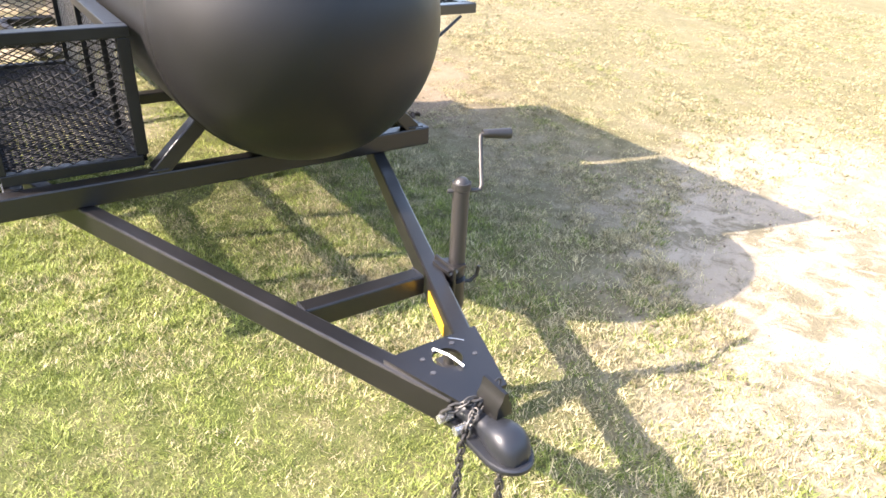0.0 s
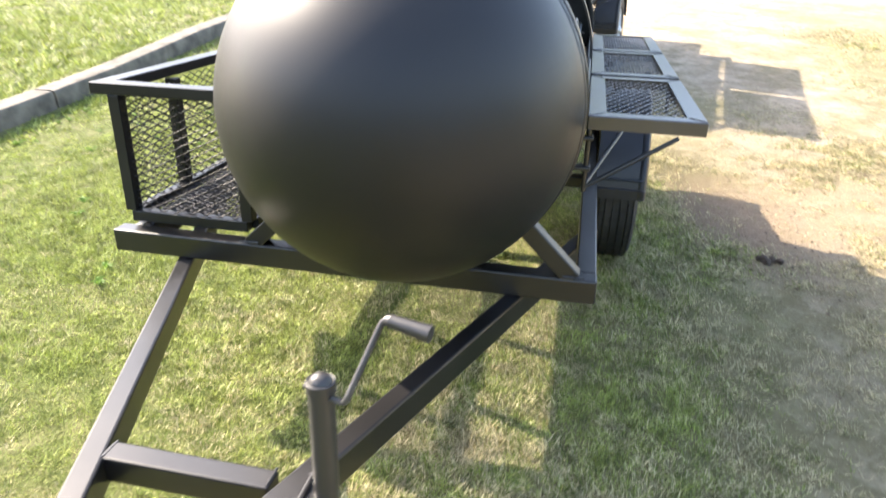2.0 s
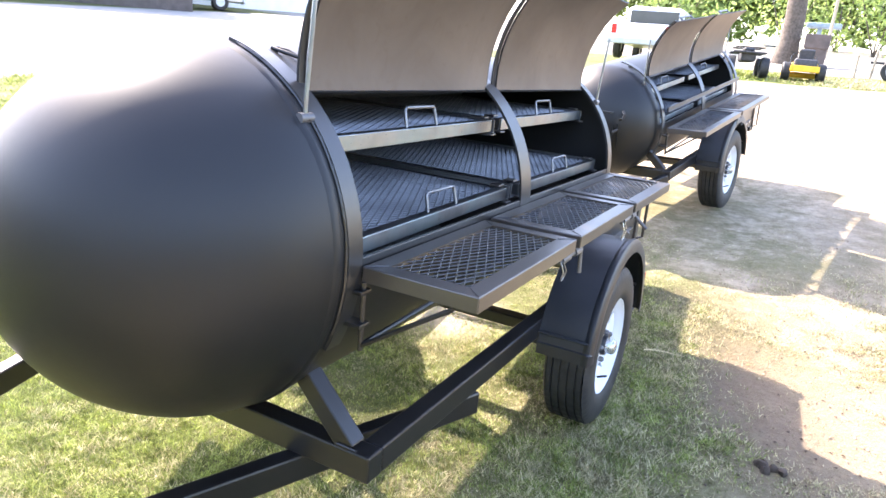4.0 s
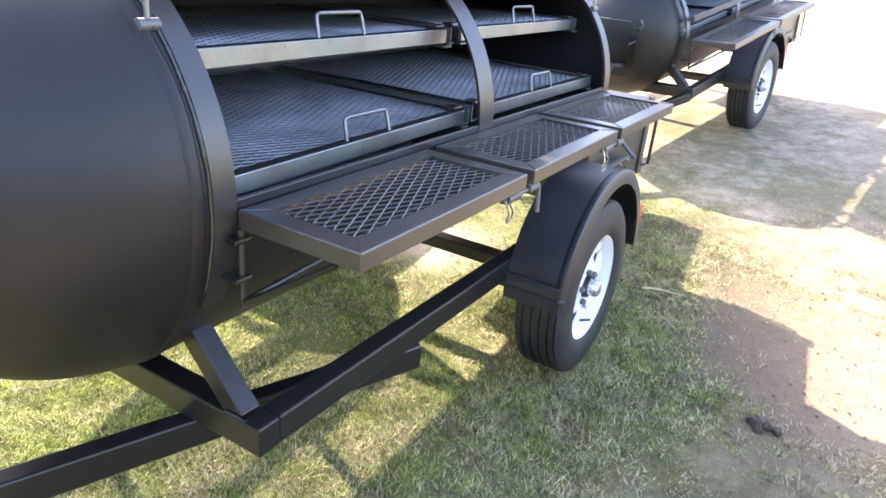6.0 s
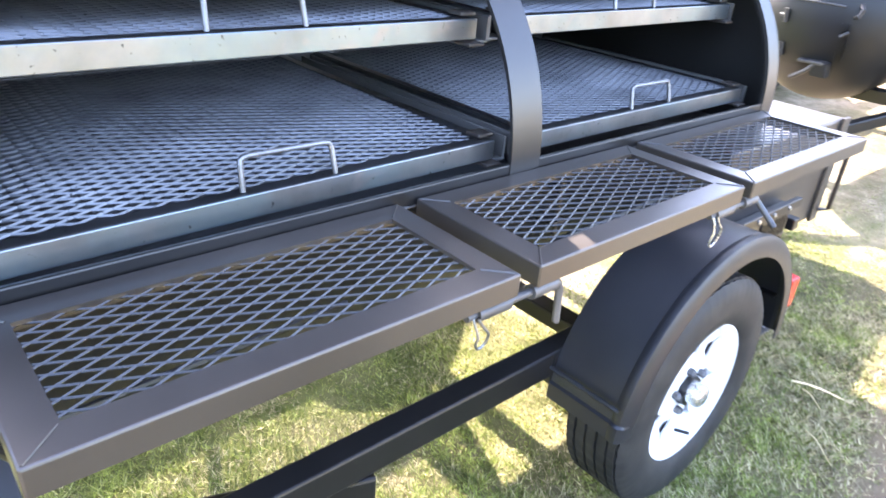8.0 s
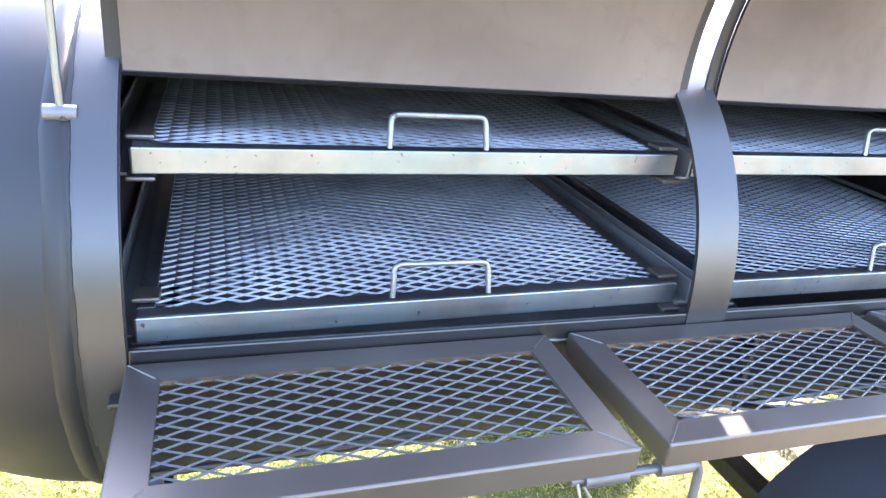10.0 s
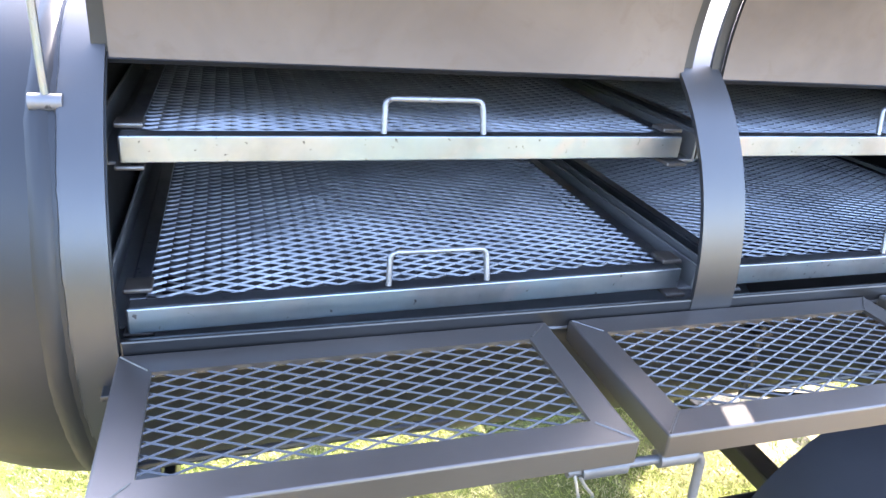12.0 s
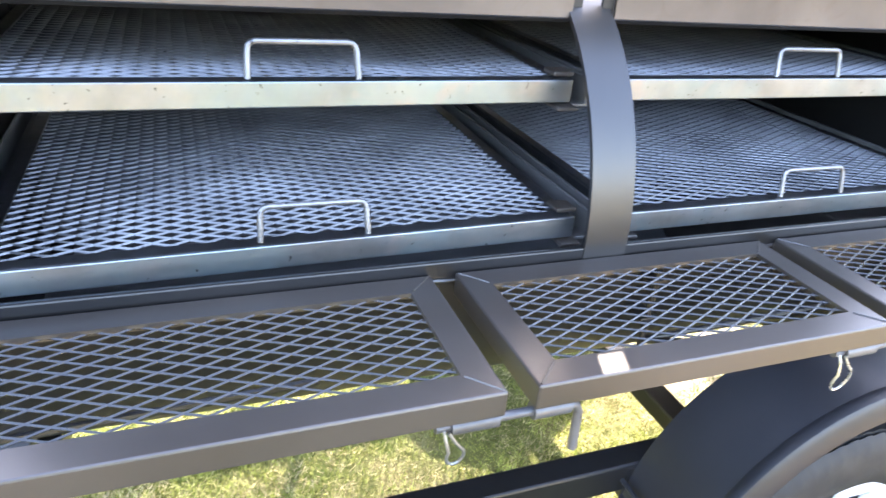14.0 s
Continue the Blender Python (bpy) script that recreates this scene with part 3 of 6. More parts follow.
def build_lid(trailer, ya, yb):
    """A rolled door panel swung up, its bare inside towards the shelves."""
    bm = B()
    n = 20
    grid = {}
    for lay, r in ((0, 0.452), (1, 0.459)):
        for i in range(n + 1):
            a = radians(184.5 - 55.0 * i / n)
            for j, y in enumerate((ya, yb)):
                grid[lay, i, j] = bm.verts.new((LID_C.x + r * math.cos(a), y, LID_C.z + r * math.sin(a)))
    for i in range(n):
        f = bm.faces.new((grid[0, i, 0], grid[0, i + 1, 0], grid[0, i + 1, 1], grid[0, i, 1]))
        f.material_index = 1
        bm.faces.new((grid[1, i, 0], grid[1, i, 1], grid[1, i + 1, 1], grid[1, i + 1, 0]))
        for j in (0, 1):
            bm.faces.new((grid[0, i, j], grid[0, i + 1, j], grid[1, i + 1, j], grid[1, i, j]))
    for i in (0, n):
        bm.faces.new((grid[0, i, 0], grid[0, i, 1], grid[1, i, 1], grid[1, i, 0]))
    lid = part("lid", bm, [M_BLACK, M_LIDIN], trailer, "raised black lid with bare brown steel inside")
    # overlap strip along both side edges, on the outside
    for y, s in ((ya, -1), (yb, 1)):
        bm = B()
        rows = []
        for i in range(n + 1):
            a = radians(184.5 - 55.0 * i / n)
            row = []
            for r, yy in ((0.4595, y), (0.4655, y), (0.4655, y + s * 0.022), (0.4595, y + s * 0.022)):
                row.append((LID_C.x + r * math.cos(a), yy, LID_C.z + r * math.sin(a)))
            rows.append(row)
        slab_curve(bm, rows)
        part("edge_strip", bm, M_BLACK, lid)
    # bar handle on the outside near the free edge
    bm = B()
    a = radians(136)
    p = Vector((LID_C.x + 0.459 * math.cos(a), 0, LID_C.z + 0.459 * math.sin(a)))
    q = Vector((LID_C.x + 0.52 * math.cos(a), 0, LID_C.z + 0.52 * math.sin(a)))
    c = (ya + yb) / 2
    rod(bm, [(p.x, c - 0.12, p.z), (q.x, c - 0.12, q.z), (q.x, c + 0.12, q.z), (p.x, c + 0.12, p.z)], 0.008)
    part("lid_handle", bm, M_ROD, lid)
    return lid


def build_shelf(trailer, ya, yb):
    xa, xb, zt, zb = 1.327, 1.619, 1.001, 0.965
    shelf = part("shelf", frame_ring(xa, xb, ya, yb, zt, zb, 0.046), M_SHELFM, trailer, "hinged black shelf of expanded metal in an angle frame")
    bm = B()
    expanded(bm, (xa + 0.03, ya + 0.03, zt - 0.007), (0, 1, 0), (1, 0, 0), yb - ya - 0.06, xb - xa - 0.06, 0.0508, 0.0234, 0.0013, 0.0014, 38)
    part("expanded_mesh", bm, M_SHMESH, shelf)
    for cx, sx in ((xa, 1), (xb, -1)):
        for cy, sy in ((ya, 1), (yb, -1)):
            bm = B()
            weld(bm, [(cx + sx * t * 0.042, cy + sy * t * 0.042, zt + 0.0005) for t in (0.1, 0.3, 0.5, 0.7, 0.9, 1.0)], 0.0017, int(cy * 100 + cx * 10))
            part("weld_bead", bm, M_SHELFM, shelf)
    return shelf


def frame_ring(xa, xb, ya, yb, zt, zb, w, t=0.006):
    """A mitred frame of angle bar: a flat top flange and an outer apron."""
    bm = B()
    o = [(xa, ya), (xb, ya), (xb, yb), (xa, yb)]
    i = [(xa + w, ya + w), (xb - w, ya + w), (xb - w, yb - w), (xa + w, yb - w)]
    a = [(xa + t, ya + t), (xb - t, ya + t), (xb - t, yb - t), (xa + t, yb - t)]
    v = {}
    for key, ring, z in (("ot", o, zt), ("ob", o, zb), ("it", i, zt), ("il", i, zt - t), ("al", a, zt - t), ("ab", a, zb)):
        v[key] = [bm.verts.new((x, y, z)) for x, y in ring]
    for k in range(4):
        l = (k + 1) % 4
        for p, q in (("ot", "it"), ("it", "il"), ("il", "al"), ("al", "ab"), ("ab", "ob"), ("ob", "ot")):
            bm.faces.new((v[p][k], v[p][l], v[q][l], v[q][k]))
    edges = [e for e in bm.edges if (e.verts[0] in v["ot"] and e.verts[1] in v["ot"]) or {e.verts[0] in v["ot"], e.verts[1] in v["ob"]} == {True} or (e.verts[0] in v["ob"] and e.verts[1] in v["ot"])]
    bmesh.ops.recalc_face_normals(bm, faces=bm.faces)
    bmesh.ops.bevel(bm, geom=edges, offset=0.003, segments=2, affect="EDGES", profile=0.5)
    return bm


def shelf_lock(trailer, y, out=0.0, loops=1.0, wire=None):
    """The cross pin that ties two shelves together: two welded sleeves, a bent rod and a spring clip."""
    x, z = 1.600, 0.946
    bm = B()
    rod(bm, [(x, y - 0.085, z), (x, y - 0.02, z)], 0.0122, 16)
    lock = part("shelf_lock", bm, M_GREYPIPE, trailer, "grey steel pipe sleeve under the shelf edge")
    bm = B()
    rod(bm, [(x, y - 0.104, z), (x, y + 0.085, z), (x, y + 0.097, z - 0.004), (x + 0.2 * out, y + 0.103, z - 0.016), (x + 0.004 + out, y + 0.103, z - 0.078 + 0.5 * out)], 0.0066, 12)
    part("bent_pin", bm, M_GREYPIPE, lock)
    bm = B()
    rod(bm, [(x, y + 0.03, z), (x, y + 0.085, z)], 0.0122, 16)
    part("sleeve", bm, M_GREYPIPE, lock)
    for k, (a, b) in enumerate(((-0.062, -0.026), (0.036, 0.072))):
        bm = B()
        weld(bm, [(x - 0.002 + 0.002 * math.sin(i * 1.7), y + a + (b - a) * i / 9, z + 0.010 + 0.0012 * math.sin(i * 2.9)) for i in range(10)], 0.0068, 60 + k)
        part("sleeve_weld", bm, M_GREYPIPE, lock, "lumpy grey weld bead", smooth=50)
    # thin wire bent into a hanging loop through the pin's end
    bm = B()
    cx, cy, cz = x + 0.006, y - 0.088, z - 0.004
    loop = [(cx - 0.010, cy - 0.004, cz + 0.012), (cx - 0.002, cy - 0.006, cz + 0.004), (cx + 0.004, cy - 0.004, cz - 0.010)]
    for k in range(15):
        a = radians(150 + 270 * k / 14)
        loop.append((cx + 0.006 + 0.004 * math.sin(a), cy + 0.010 + loops * 0.0115 * math.cos(a), cz - 0.019 - 0.017 * loops + loops * 0.017 * math.sin(a)))
    loop += [(cx + 0.008, cy + 0.008, cz - 0.012), (cx + 0.006, cy - 0.002, cz + 0.004)]
    rod(bm, loop, 0.0022, 8)
    part("ring_clip", bm, wire or M_CLIP, lock, "thin spring wire clip")


def build_wheel(trailer, x, y, z, out):
    """Road wheel: out is +1 or -1, the side on which its face lies."""
    R, W = 0.337, 0.19
    bm = B()
    lathe(bm, [(out * s, r) for s, r in ((0.07, 0.03), (0.07, 0.042), (0.045, 0.047), (0.045, 0.075), (-0.03, 0.085), (-0.06, 0.12), (-0.085, 0.12))], (x, y, z), "x", 32)
    wheel = part("wheel", bm, M_FRAME, trailer, "black hub of a trailer road wheel")
    # tyre: sidewall, shoulder, ribs and grooves
    half = W / 2
    prof = [(-half * 0.80, 0.200), (-half * 0.95, 0.215), (-half, 0.255), (-half * 0.985, 0.29), (-half * 0.93, 0.316), (-half * 0.80, R - 0.004)]
    for a, b in ((-0.74, -0.55), (-0.47, -0.21), (-0.13, 0.13), (0.21, 0.47), (0.55, 0.74)):
        prof += [(half * a, R - 0.009), (half * a, R), (half * b, R), (half * b, R - 0.009)]
    prof += [(half * 0.80, R - 0.004), (half * 0.93, 0.316), (half * 0.985, 0.29), (half, 0.255), (half * 0.95, 0.215), (half * 0.80, 0.200)]
    bm = B()
    lathe(bm, prof, (x, y, z), "x", 180, closed=True)
    # cut sipes into the shoulders and the inner ribs
    for v in bm.verts:
        d = Vector((0, v.co.y - y, v.co.z - z))
        k = round(math.atan2(d.z, d.y) / math.tau * 180)
        s = abs(v.co.x - x) / half
        if d.length > 0.308 and s > 0.5 and k % 3 == 0:
            v.co -= d.normalized() * 0.0035
        elif d.length > R - 0.002 and 0.1 < s < 0.5 and k % 4 == 0:
            v.co -= d.normalized() * 0.003
    part("tyre", bm, M_RUBBER, wheel, "black ribbed trailer tyre", smooth=40)
    bm = B()
    lathe(bm, [(out * q, r) for q, r in ((-0.055, 0.10), (-0.055, 0.160), (-0.03, 0.170), (0.022, 0.170), (0.026, 0.166), (0.026, 0.04))], (x, y, z), "x", 40)
    part("brake_drum", bm, M_FRAME, wheel, "black drum behind the spokes")
    # rim barrel
    bm = B()
    lathe(bm, [(out * s, r) for s, r in ((0.073, 0.2055), (0.080, 0.207), (0.081, 0.202), (0.066, 0.196), (0.055, 0.186), (0.03, 0.178), (-0.05, 0.176), (-0.07, 0.196), (-0.07, 0.205), (-0.06, 0.205), (-0.04, 0.184), (0.03, 0.186), (0.05, 0.194), (0.06, 0.203))], (x, y, z), "x", 64, closed=True)
    rim = part("rim", bm, M_WHITE, wheel, "white spoked steel rim")
    # dished spoke disc: wide spokes that leave small windows between them
    bm = B()
    lathe(bm, [(out * q, r) for q, r in ((0.052, 0.043), (0.052, 0.084), (0.044, 0.102), (0.038, 0.102), (0.047, 0.084), (0.047, 0.043))], (x, y, z), "x", 48, closed=True)
    part("centre_disc", bm, M_WHITE, rim)
    for k in range(8):
        a = k * math.tau / 8 + 0.2
        bm = B()
        rows = []
        for r, wdt, q in ((0.098, 0.036, 0.044), (0.112, 0.022, 0.038), (0.132, 0.024, 0.035), (0.151, 0.054, 0.036), (0.183, 0.071, 0.044)):
            row = []
            for dw, ds in ((-wdt, 0.0), (wdt, 0.0), (wdt, -0.005), (-wdt, -0.005)):
                u = Vector((out * (q + ds + 0.0003 * (k % 2)), r * math.cos(a) - dw * math.sin(a), r * math.sin(a) + dw * math.cos(a)))
                row.append(Vector((x, y, z)) + u)
            rows.append(row)
        slab_curve(bm, rows)
        part("spoke", bm, M_WHITE, rim)
    for k in range(5):
        a = k * math.tau / 5 + 0.5
        bm = B()
        c = Vector((x, y + 0.062 * math.cos(a), z + 0.062 * math.sin(a)))
        lathe(bm, [(out * 0.05, 0.011), (out * 0.066, 0.011), (out * 0.072, 0.006), (out * 0.072, 0.0005)], c, "x", 6)
        part("lug_nut", bm, M_GREYPIPE, rim, "dull steel lug nut")
    bm = B()
    lathe(bm, [(out * s, r) for s, r in ((0.05, 0.033), (0.095, 0.033), (0.104, 0.028), (0.108, 0.018), (0.109, 0.0005))], (x, y, z), "x", 28)
    part("hub_cap", bm, M_ZINC, wheel, "dull zinc grease cap")
    bm = B()
    a = radians(-80)
    rod(bm, [(x + out * 0.045, y + 0.168 * math.cos(a), z + 0.168 * math.sin(a)), (x + out * 0.085, y + 0.15 * math.cos(a), z + 0.15 * math.sin(a))], 0.005, 8)
    part("valve", bm, M_RUBBER, rim, "black rubber valve stem")
    return wheel


def build_fender(trailer, xi, xo, yc, zc, R=0.402):
    """Rolled mudguard with a straight front apron and a rolled outer lip."""
    out = 1 if xo > xi else -1
    path = [(yc - R - 0.004, 0.428), (yc - R - 0.004, 0.47)]
    for k in range(31):
        a = radians(172 - 165 * k / 30)
        path.append((yc + R * math.cos(a), zc + R * math.sin(a)))
    path.append((yc + R * math.cos(radians(7)) + 0.002, zc - 0.0))
    bm = B()
    rows = []
    for i, (y, z) in enumerate(path):
        p = Vector((0, path[max(i - 1, 0)][0], path[max(i - 1, 0)][1]))
        q = Vector((0, path[min(i + 1, len(path) - 1)][0], path[min(i + 1, len(path) - 1)][1]))
        d = (q - p).normalized()
        nrm = Vector((0, -d.z, d.y))
        c = Vector((0, y, z))
        prof = [(xi, 0.0), (xo - out * 0.035, 0.0), (xo - out * 0.022, 0.006), (xo - out * 0.010, 0.004), (xo - out * 0.002, -0.008), (xo, -0.048), (xo - out * 0.003, -0.048), (xo - out * 0.006, -0.010), (xo - out * 0.024, -0.001), (xo - out * 0.036, -0.004), (xi, -0.004)]
        rows.append([c + nrm * o + Vector((x, 0, 0)) for x, o in prof])
    slab_curve(bm, rows)
    f = part("fender", bm, M_FENDER, trailer, "rounded black steel mudguard over the wheel", smooth=40)
    bm = B()
    weld(bm, [(xi + (xo - xi) * t / 12, yc - R - 0.006, 0.515) for t in range(12)], 0.005, 5)
    part("seam", bm, M_FENDER, f)
    bm = B()
    box(bm, (min(xi, xi - out * 0.03), yc - R + 0.0, 0.46), (max(xi, xi - out * 0.03), yc - R + 0.05, 0.545), 0.003)
    part("bracket", bm, M_FRAME, f)
    return f


def build_jack(trailer):
    x, y = 0.938, 1.296
    bm = B()
    lathe(bm, [(0.15, 0.0225), (0.704, 0.0225), (0.706, 0.0255), (0.724, 0.0255), (0.7255, 0.0235), (0.7245, 0.0205), (0.727, 0.0195), (0.7335, 0.0145), (0.7372, 0.0075), (0.738, 0.0005)], (x, y, 0), "z", 28)
    jack = part("jack", bm, M_JACK, trailer, "dark steel swivel tongue jack with a side crank")
    # caster: fork, wheel and axle bolt
    bm = B()
    box(bm, (x - 0.036, y - 0.04, 0.142), (x + 0.036, y + 0.03, 0.15), 0.002)
    for s in (-1, 1):
        box(bm, (x + s * 0.036 - 0.003, y - 0.055, 0.055), (x + s * 0.036 + 0.003, y + 0.02, 0.145), 0.002)
    fork = part("caster_fork", bm, M_JACK, jack, "grey steel caster fork")
    bm = B()
    lathe(bm, [(-0.026, 0.045), (-0.022, 0.066), (-0.012, 0.073), (0.012, 0.073), (0.022, 0.066), (0.026, 0.045)], (x, y - 0.03, 0.074), "x", 28)
    part("caster_wheel", bm, M_RUBBER, jack, "small black jack wheel standing on the grass")
    bm = B()
    rod(bm, [(x - 0.044, y - 0.03, 0.074), (x + 0.044, y - 0.03, 0.074)], 0.008, 8)
    part("axle_bolt", bm, M_ZINC, fork)
    # mounting bracket against the tongue
    bm = B()
    box(bm, (x - 0.042, y - 0.045, 0.362), (x - 0.032, y + 0.05, 0.498), 0.003)
    part("bracket", bm, M_FRAME, jack, "black pivot bracket bolted to the tongue")
    bm = B()
    slab_curve(bm, [[(x - 0.056, y - 0.038, z), (x - 0.02, y - 0.036, z), (x + 0.012, y - 0.028, z), (x + 0.012, y + 0.02, z), (x - 0.02, y + 0.032, z), (x - 0.056, y + 0.034, z)] for z in (0.480, 0.490)])
    part("bracket_ear", bm, M_FRAME, jack)
    bm = B()
    lathe(bm, [(0.365, 0.022), (0.365, 0.038), (0.445, 0.038), (0.445, 0.022)], (x - 0.018, y - 0.004, 0), "z", 24, closed=True)
    part("pivot_ring", bm, M_FRAME, jack)
    for dz in (0.366, 0.47):
        for dy in (-0.032, 0.036):
            bm = B()
            rod(bm, [(x - 0.050, y + dy, dz + 0.01), (x - 0.024, y + dy, dz + 0.01)], 0.008, 6)
            part("bolt", bm, M_GREYPIPE, jack)
    bm = B()
    rod(bm, [(x + 0.02, y + 0.004, 0.417), (x + 0.05, y + 0.0, 0.412), (x + 0.07, y - 0.003, 0.426), (x + 0.076, y - 0.003, 0.455)], 0.0055, 8)
    part("release_pin", bm, M_FRAME, jack)
    bm = B()
    rod(bm, [(x - 0.034, y + 0.014, 0.700), (x + 0.038, y - 0.016, 0.700), (x + 0.047, y - 0.019, 0.703), (x + 0.052, y - 0.018, 0.712), (x + 0.070, y + 0.015, 0.762), (x + 0.088, y + 0.046, 0.812), (x + 0.092, y + 0.050, 0.820), (x + 0.101, y + 0.049, 0.824)], 0.0058, 10)
    crank = part("crank", bm, M_CRANK, jack, "dull grey steel crank arm")
    bm = B()
    rod(bm, [(x + 0.097, y + 0.050, 0.824), (x + 0.106, y + 0.048, 0.824), (x + 0.176, y + 0.033, 0.818)], [0.009, 0.0115, 0.0150], 28)
    grip = part("grip", bm, M_JACK, crank, "grey tubular crank grip")
    # solid dark disc on the grip's end: the bore's shade as colour
    bm = B()
    rod(bm, [(x + 0.170, y + 0.0343, 0.8185), (x + 0.1765, y + 0.0329, 0.81796)], 0.0112, 24)
    part("bore_disc", bm, M_RUBBER, grip, "dark disc standing in for the grip's shaded bore")


def build_coupler(trailer):
    bm = B()
    # top plate over the joint of the two beams, with a round hole
    outer = [(0.512, 1.080), (0.758, 1.080), (0.742, 1.030), (0.690, 0.876), (0.576, 0.876)]
    hole = [(0.634 + 0.034 * math.cos(k * math.tau / 24), 1.014 + 0.034 * math.sin(k * math.tau / 24)) for k in range(24)]
    layers = {}
    for z in (0.4665, 0.4745):
        layers[z] = ([bm.verts.new((*p, z)) for p in outer], [bm.verts.new((*p, z)) for p in hole])
        ed = []
        for ring in layers[z]:
            for k in range(len(ring)):
                ed.append(bm.edges.new((ring[k], ring[(k + 1) % len(ring)])))
        bmesh.ops.triangle_fill(bm, edges=ed, use_beauty=True)
    for which in (0, 1):
        a, b = layers[0.4665][which], layers[0.4745][which]
        for k in range(len(a)):
            bm.faces.new((a[k], a[(k + 1) % len(a)], b[(k + 1) % len(a)], b[k]))
    plate = part("top_plate", bm, M_FRAME, trailer, "flat black plate with a round hole at the tongue tip")
    # raised dark dots: colour in place of the shade inside bolt holes
    for px, py in ((0.578, 0.985), (0.583, 1.035), (0.672, 1.052), (0.695, 0.995)):
        bm = B()
        lathe(bm, [(0.474, 0.006), (0.476, 0.006), (0.476, 0.0005)], (px, py, 0), "z", 10)
        part("hole_dot", bm, M_SEAT, plate)
    bm = B()
    rod(bm, [(0.622, 1.052, 0.470), (0.619, 1.048, 0.481), (0.622, 1.034, 0.485), (0.634, 1.010, 0.484), (0.640, 0.985, 0.482), (0.644, 0.966, 0.479)], 0.0030, 8)
    part("wire_end", bm, M_WIRE, plate, "loose white wire end")
    bm = B()
    rod(bm, [(0.676, 1.072, 0.4755), (0.690, 1.060, 0.4755), (0.702, 1.046, 0.4755)], 0.0016, 6)
    part("weld_scar", bm, M_STEEL, plate)
    # coupler: tapering channel that swells into a ball socket
    cx0 = 0.612
    bm = B()
    rows = []
    for y, w, top, bot in ((0.905, 0.036, 0.462, 0.40), (0.86, 0.034, 0.462, 0.402), (0.83, 0.030, 0.458, 0.404), (0.812, 0.032, 0.462, 0.404), (0.797, 0.0365, 0.470, 0.402), (0.780, 0.0385, 0.4735, 0.40), (0.762, 0.0385, 0.4725, 0.40), (0.746, 0.035, 0.464, 0.40), (0.734, 0.028, 0.450, 0.40), (0.727, 0.017, 0.430, 0.402)):
        row = []
        for k in range(20):
            a = math.tau * k / 20
            ca, sa = math.cos(a), math.sin(a)
            sq = 0.75
            row.append((cx0 + w * math.copysign(abs(ca) ** sq, ca), y, (top + bot) / 2 + (top - bot) / 2 * math.copysign(abs(sa) ** sq, sa)))
        rows.append(row)
    slab_curve(bm, rows)
    c = part("coupler", bm, M_FENDER, trailer, "glossy black ball coupler at the tongue tip", smooth=60)
    bm = B()
    prof = [(0.052, 0.93), (0.052, 0.78)] + [(0.052 * math.cos(radians(a)), 0.775 - 0.062 * math.sin(radians(a))) for a in range(0, 181, 15)] + [(-0.052, 0.78), (-0.052, 0.93)]
    slab_curve(bm, [[(cx0 + px * k, 0.82 + (py - 0.82) * k, z) for px, py in prof] for k, z in ((0.97, 0.402), (1.0, 0.406), (1.0, 0.414), (0.96, 0.418))])
    part("lip", bm, M_FENDER, c, "flat lip round the ball socket")
    bm = B()
    slab_curve(bm, [[(cx0 + 0.012 - w, 0.872, z0), (cx0 + 0.012 + w, 0.872, z0), (cx0 + 0.020 + w, 0.812, z1), (cx0 + 0.020 - w, 0.812, z1)] for w, z0, z1 in ((0.020, 0.458, 0.462), (0.017, 0.492, 0.488), (0.009, 0.508, 0.500), (0.004, 0.530, 0.520))])
    part("latch", bm, M_FRAME, c, "worn black coupler latch")
    for px, py in ((0.552, 0.905), (0.560, 0.86)):
        bm = B()
        rod(bm, [(px - 0.012, py, 0.425), (px + 0.02, py, 0.425)], 0.010, 8)
        part("bolt", bm, M_ZINC, c)


CHAINS = (
    ([(0.545, 0.905, 0.432), (0.552, 0.885, 0.462), (0.580, 0.868, 0.481), (0.615, 0.862, 0.483), (0.648, 0.868, 0.486), (0.672, 0.880, 0.490)], "black safety chain wrapped over the coupler"),
    ([(0.640, 0.872, 0.486), (0.590, 0.850, 0.468), (0.566, 0.842, 0.440), (0.556, 0.845, 0.400), (0.552, 0.85, 0.24), (0.555, 0.846, 0.03)], "dark safety chain hanging down to the grass"),
    ([(0.598, 0.770, 0.398), (0.600, 0.768, 0.25), (0.596, 0.775, 0.03)], "dark safety chain hanging below the ball socket"),
)


def chain(trailer, pts, label):
    """Oval links strung along points."""
    pts = [Vector(p) for p in pts]
    bm = B()
    acc = []
    for a, b in zip(pts, pts[1:]):
        n = max(1, round((b - a).length / 0.019))
        for k in range(n):
            acc.append((a + (b - a) * (k + 0.5) / n, (b - a).normalized()))
    for k, (c, d) in enumerate(acc):
        u = d.orthogonal().normalized()
        u.rotate(Matrix.Rotation(radians(90) * (k % 2) + 0.4, 3, d))
        loop = []
        for j in range(11):
            t = j * math.tau / 10
            loop.append(c + d * 0.0155 * math.cos(t) + u * 0.0085 * math.sin(t))
        rod(bm, loop, 0.0028, 6, caps=False)
    part("safety_chain", bm, M_CRANK, trailer, label)


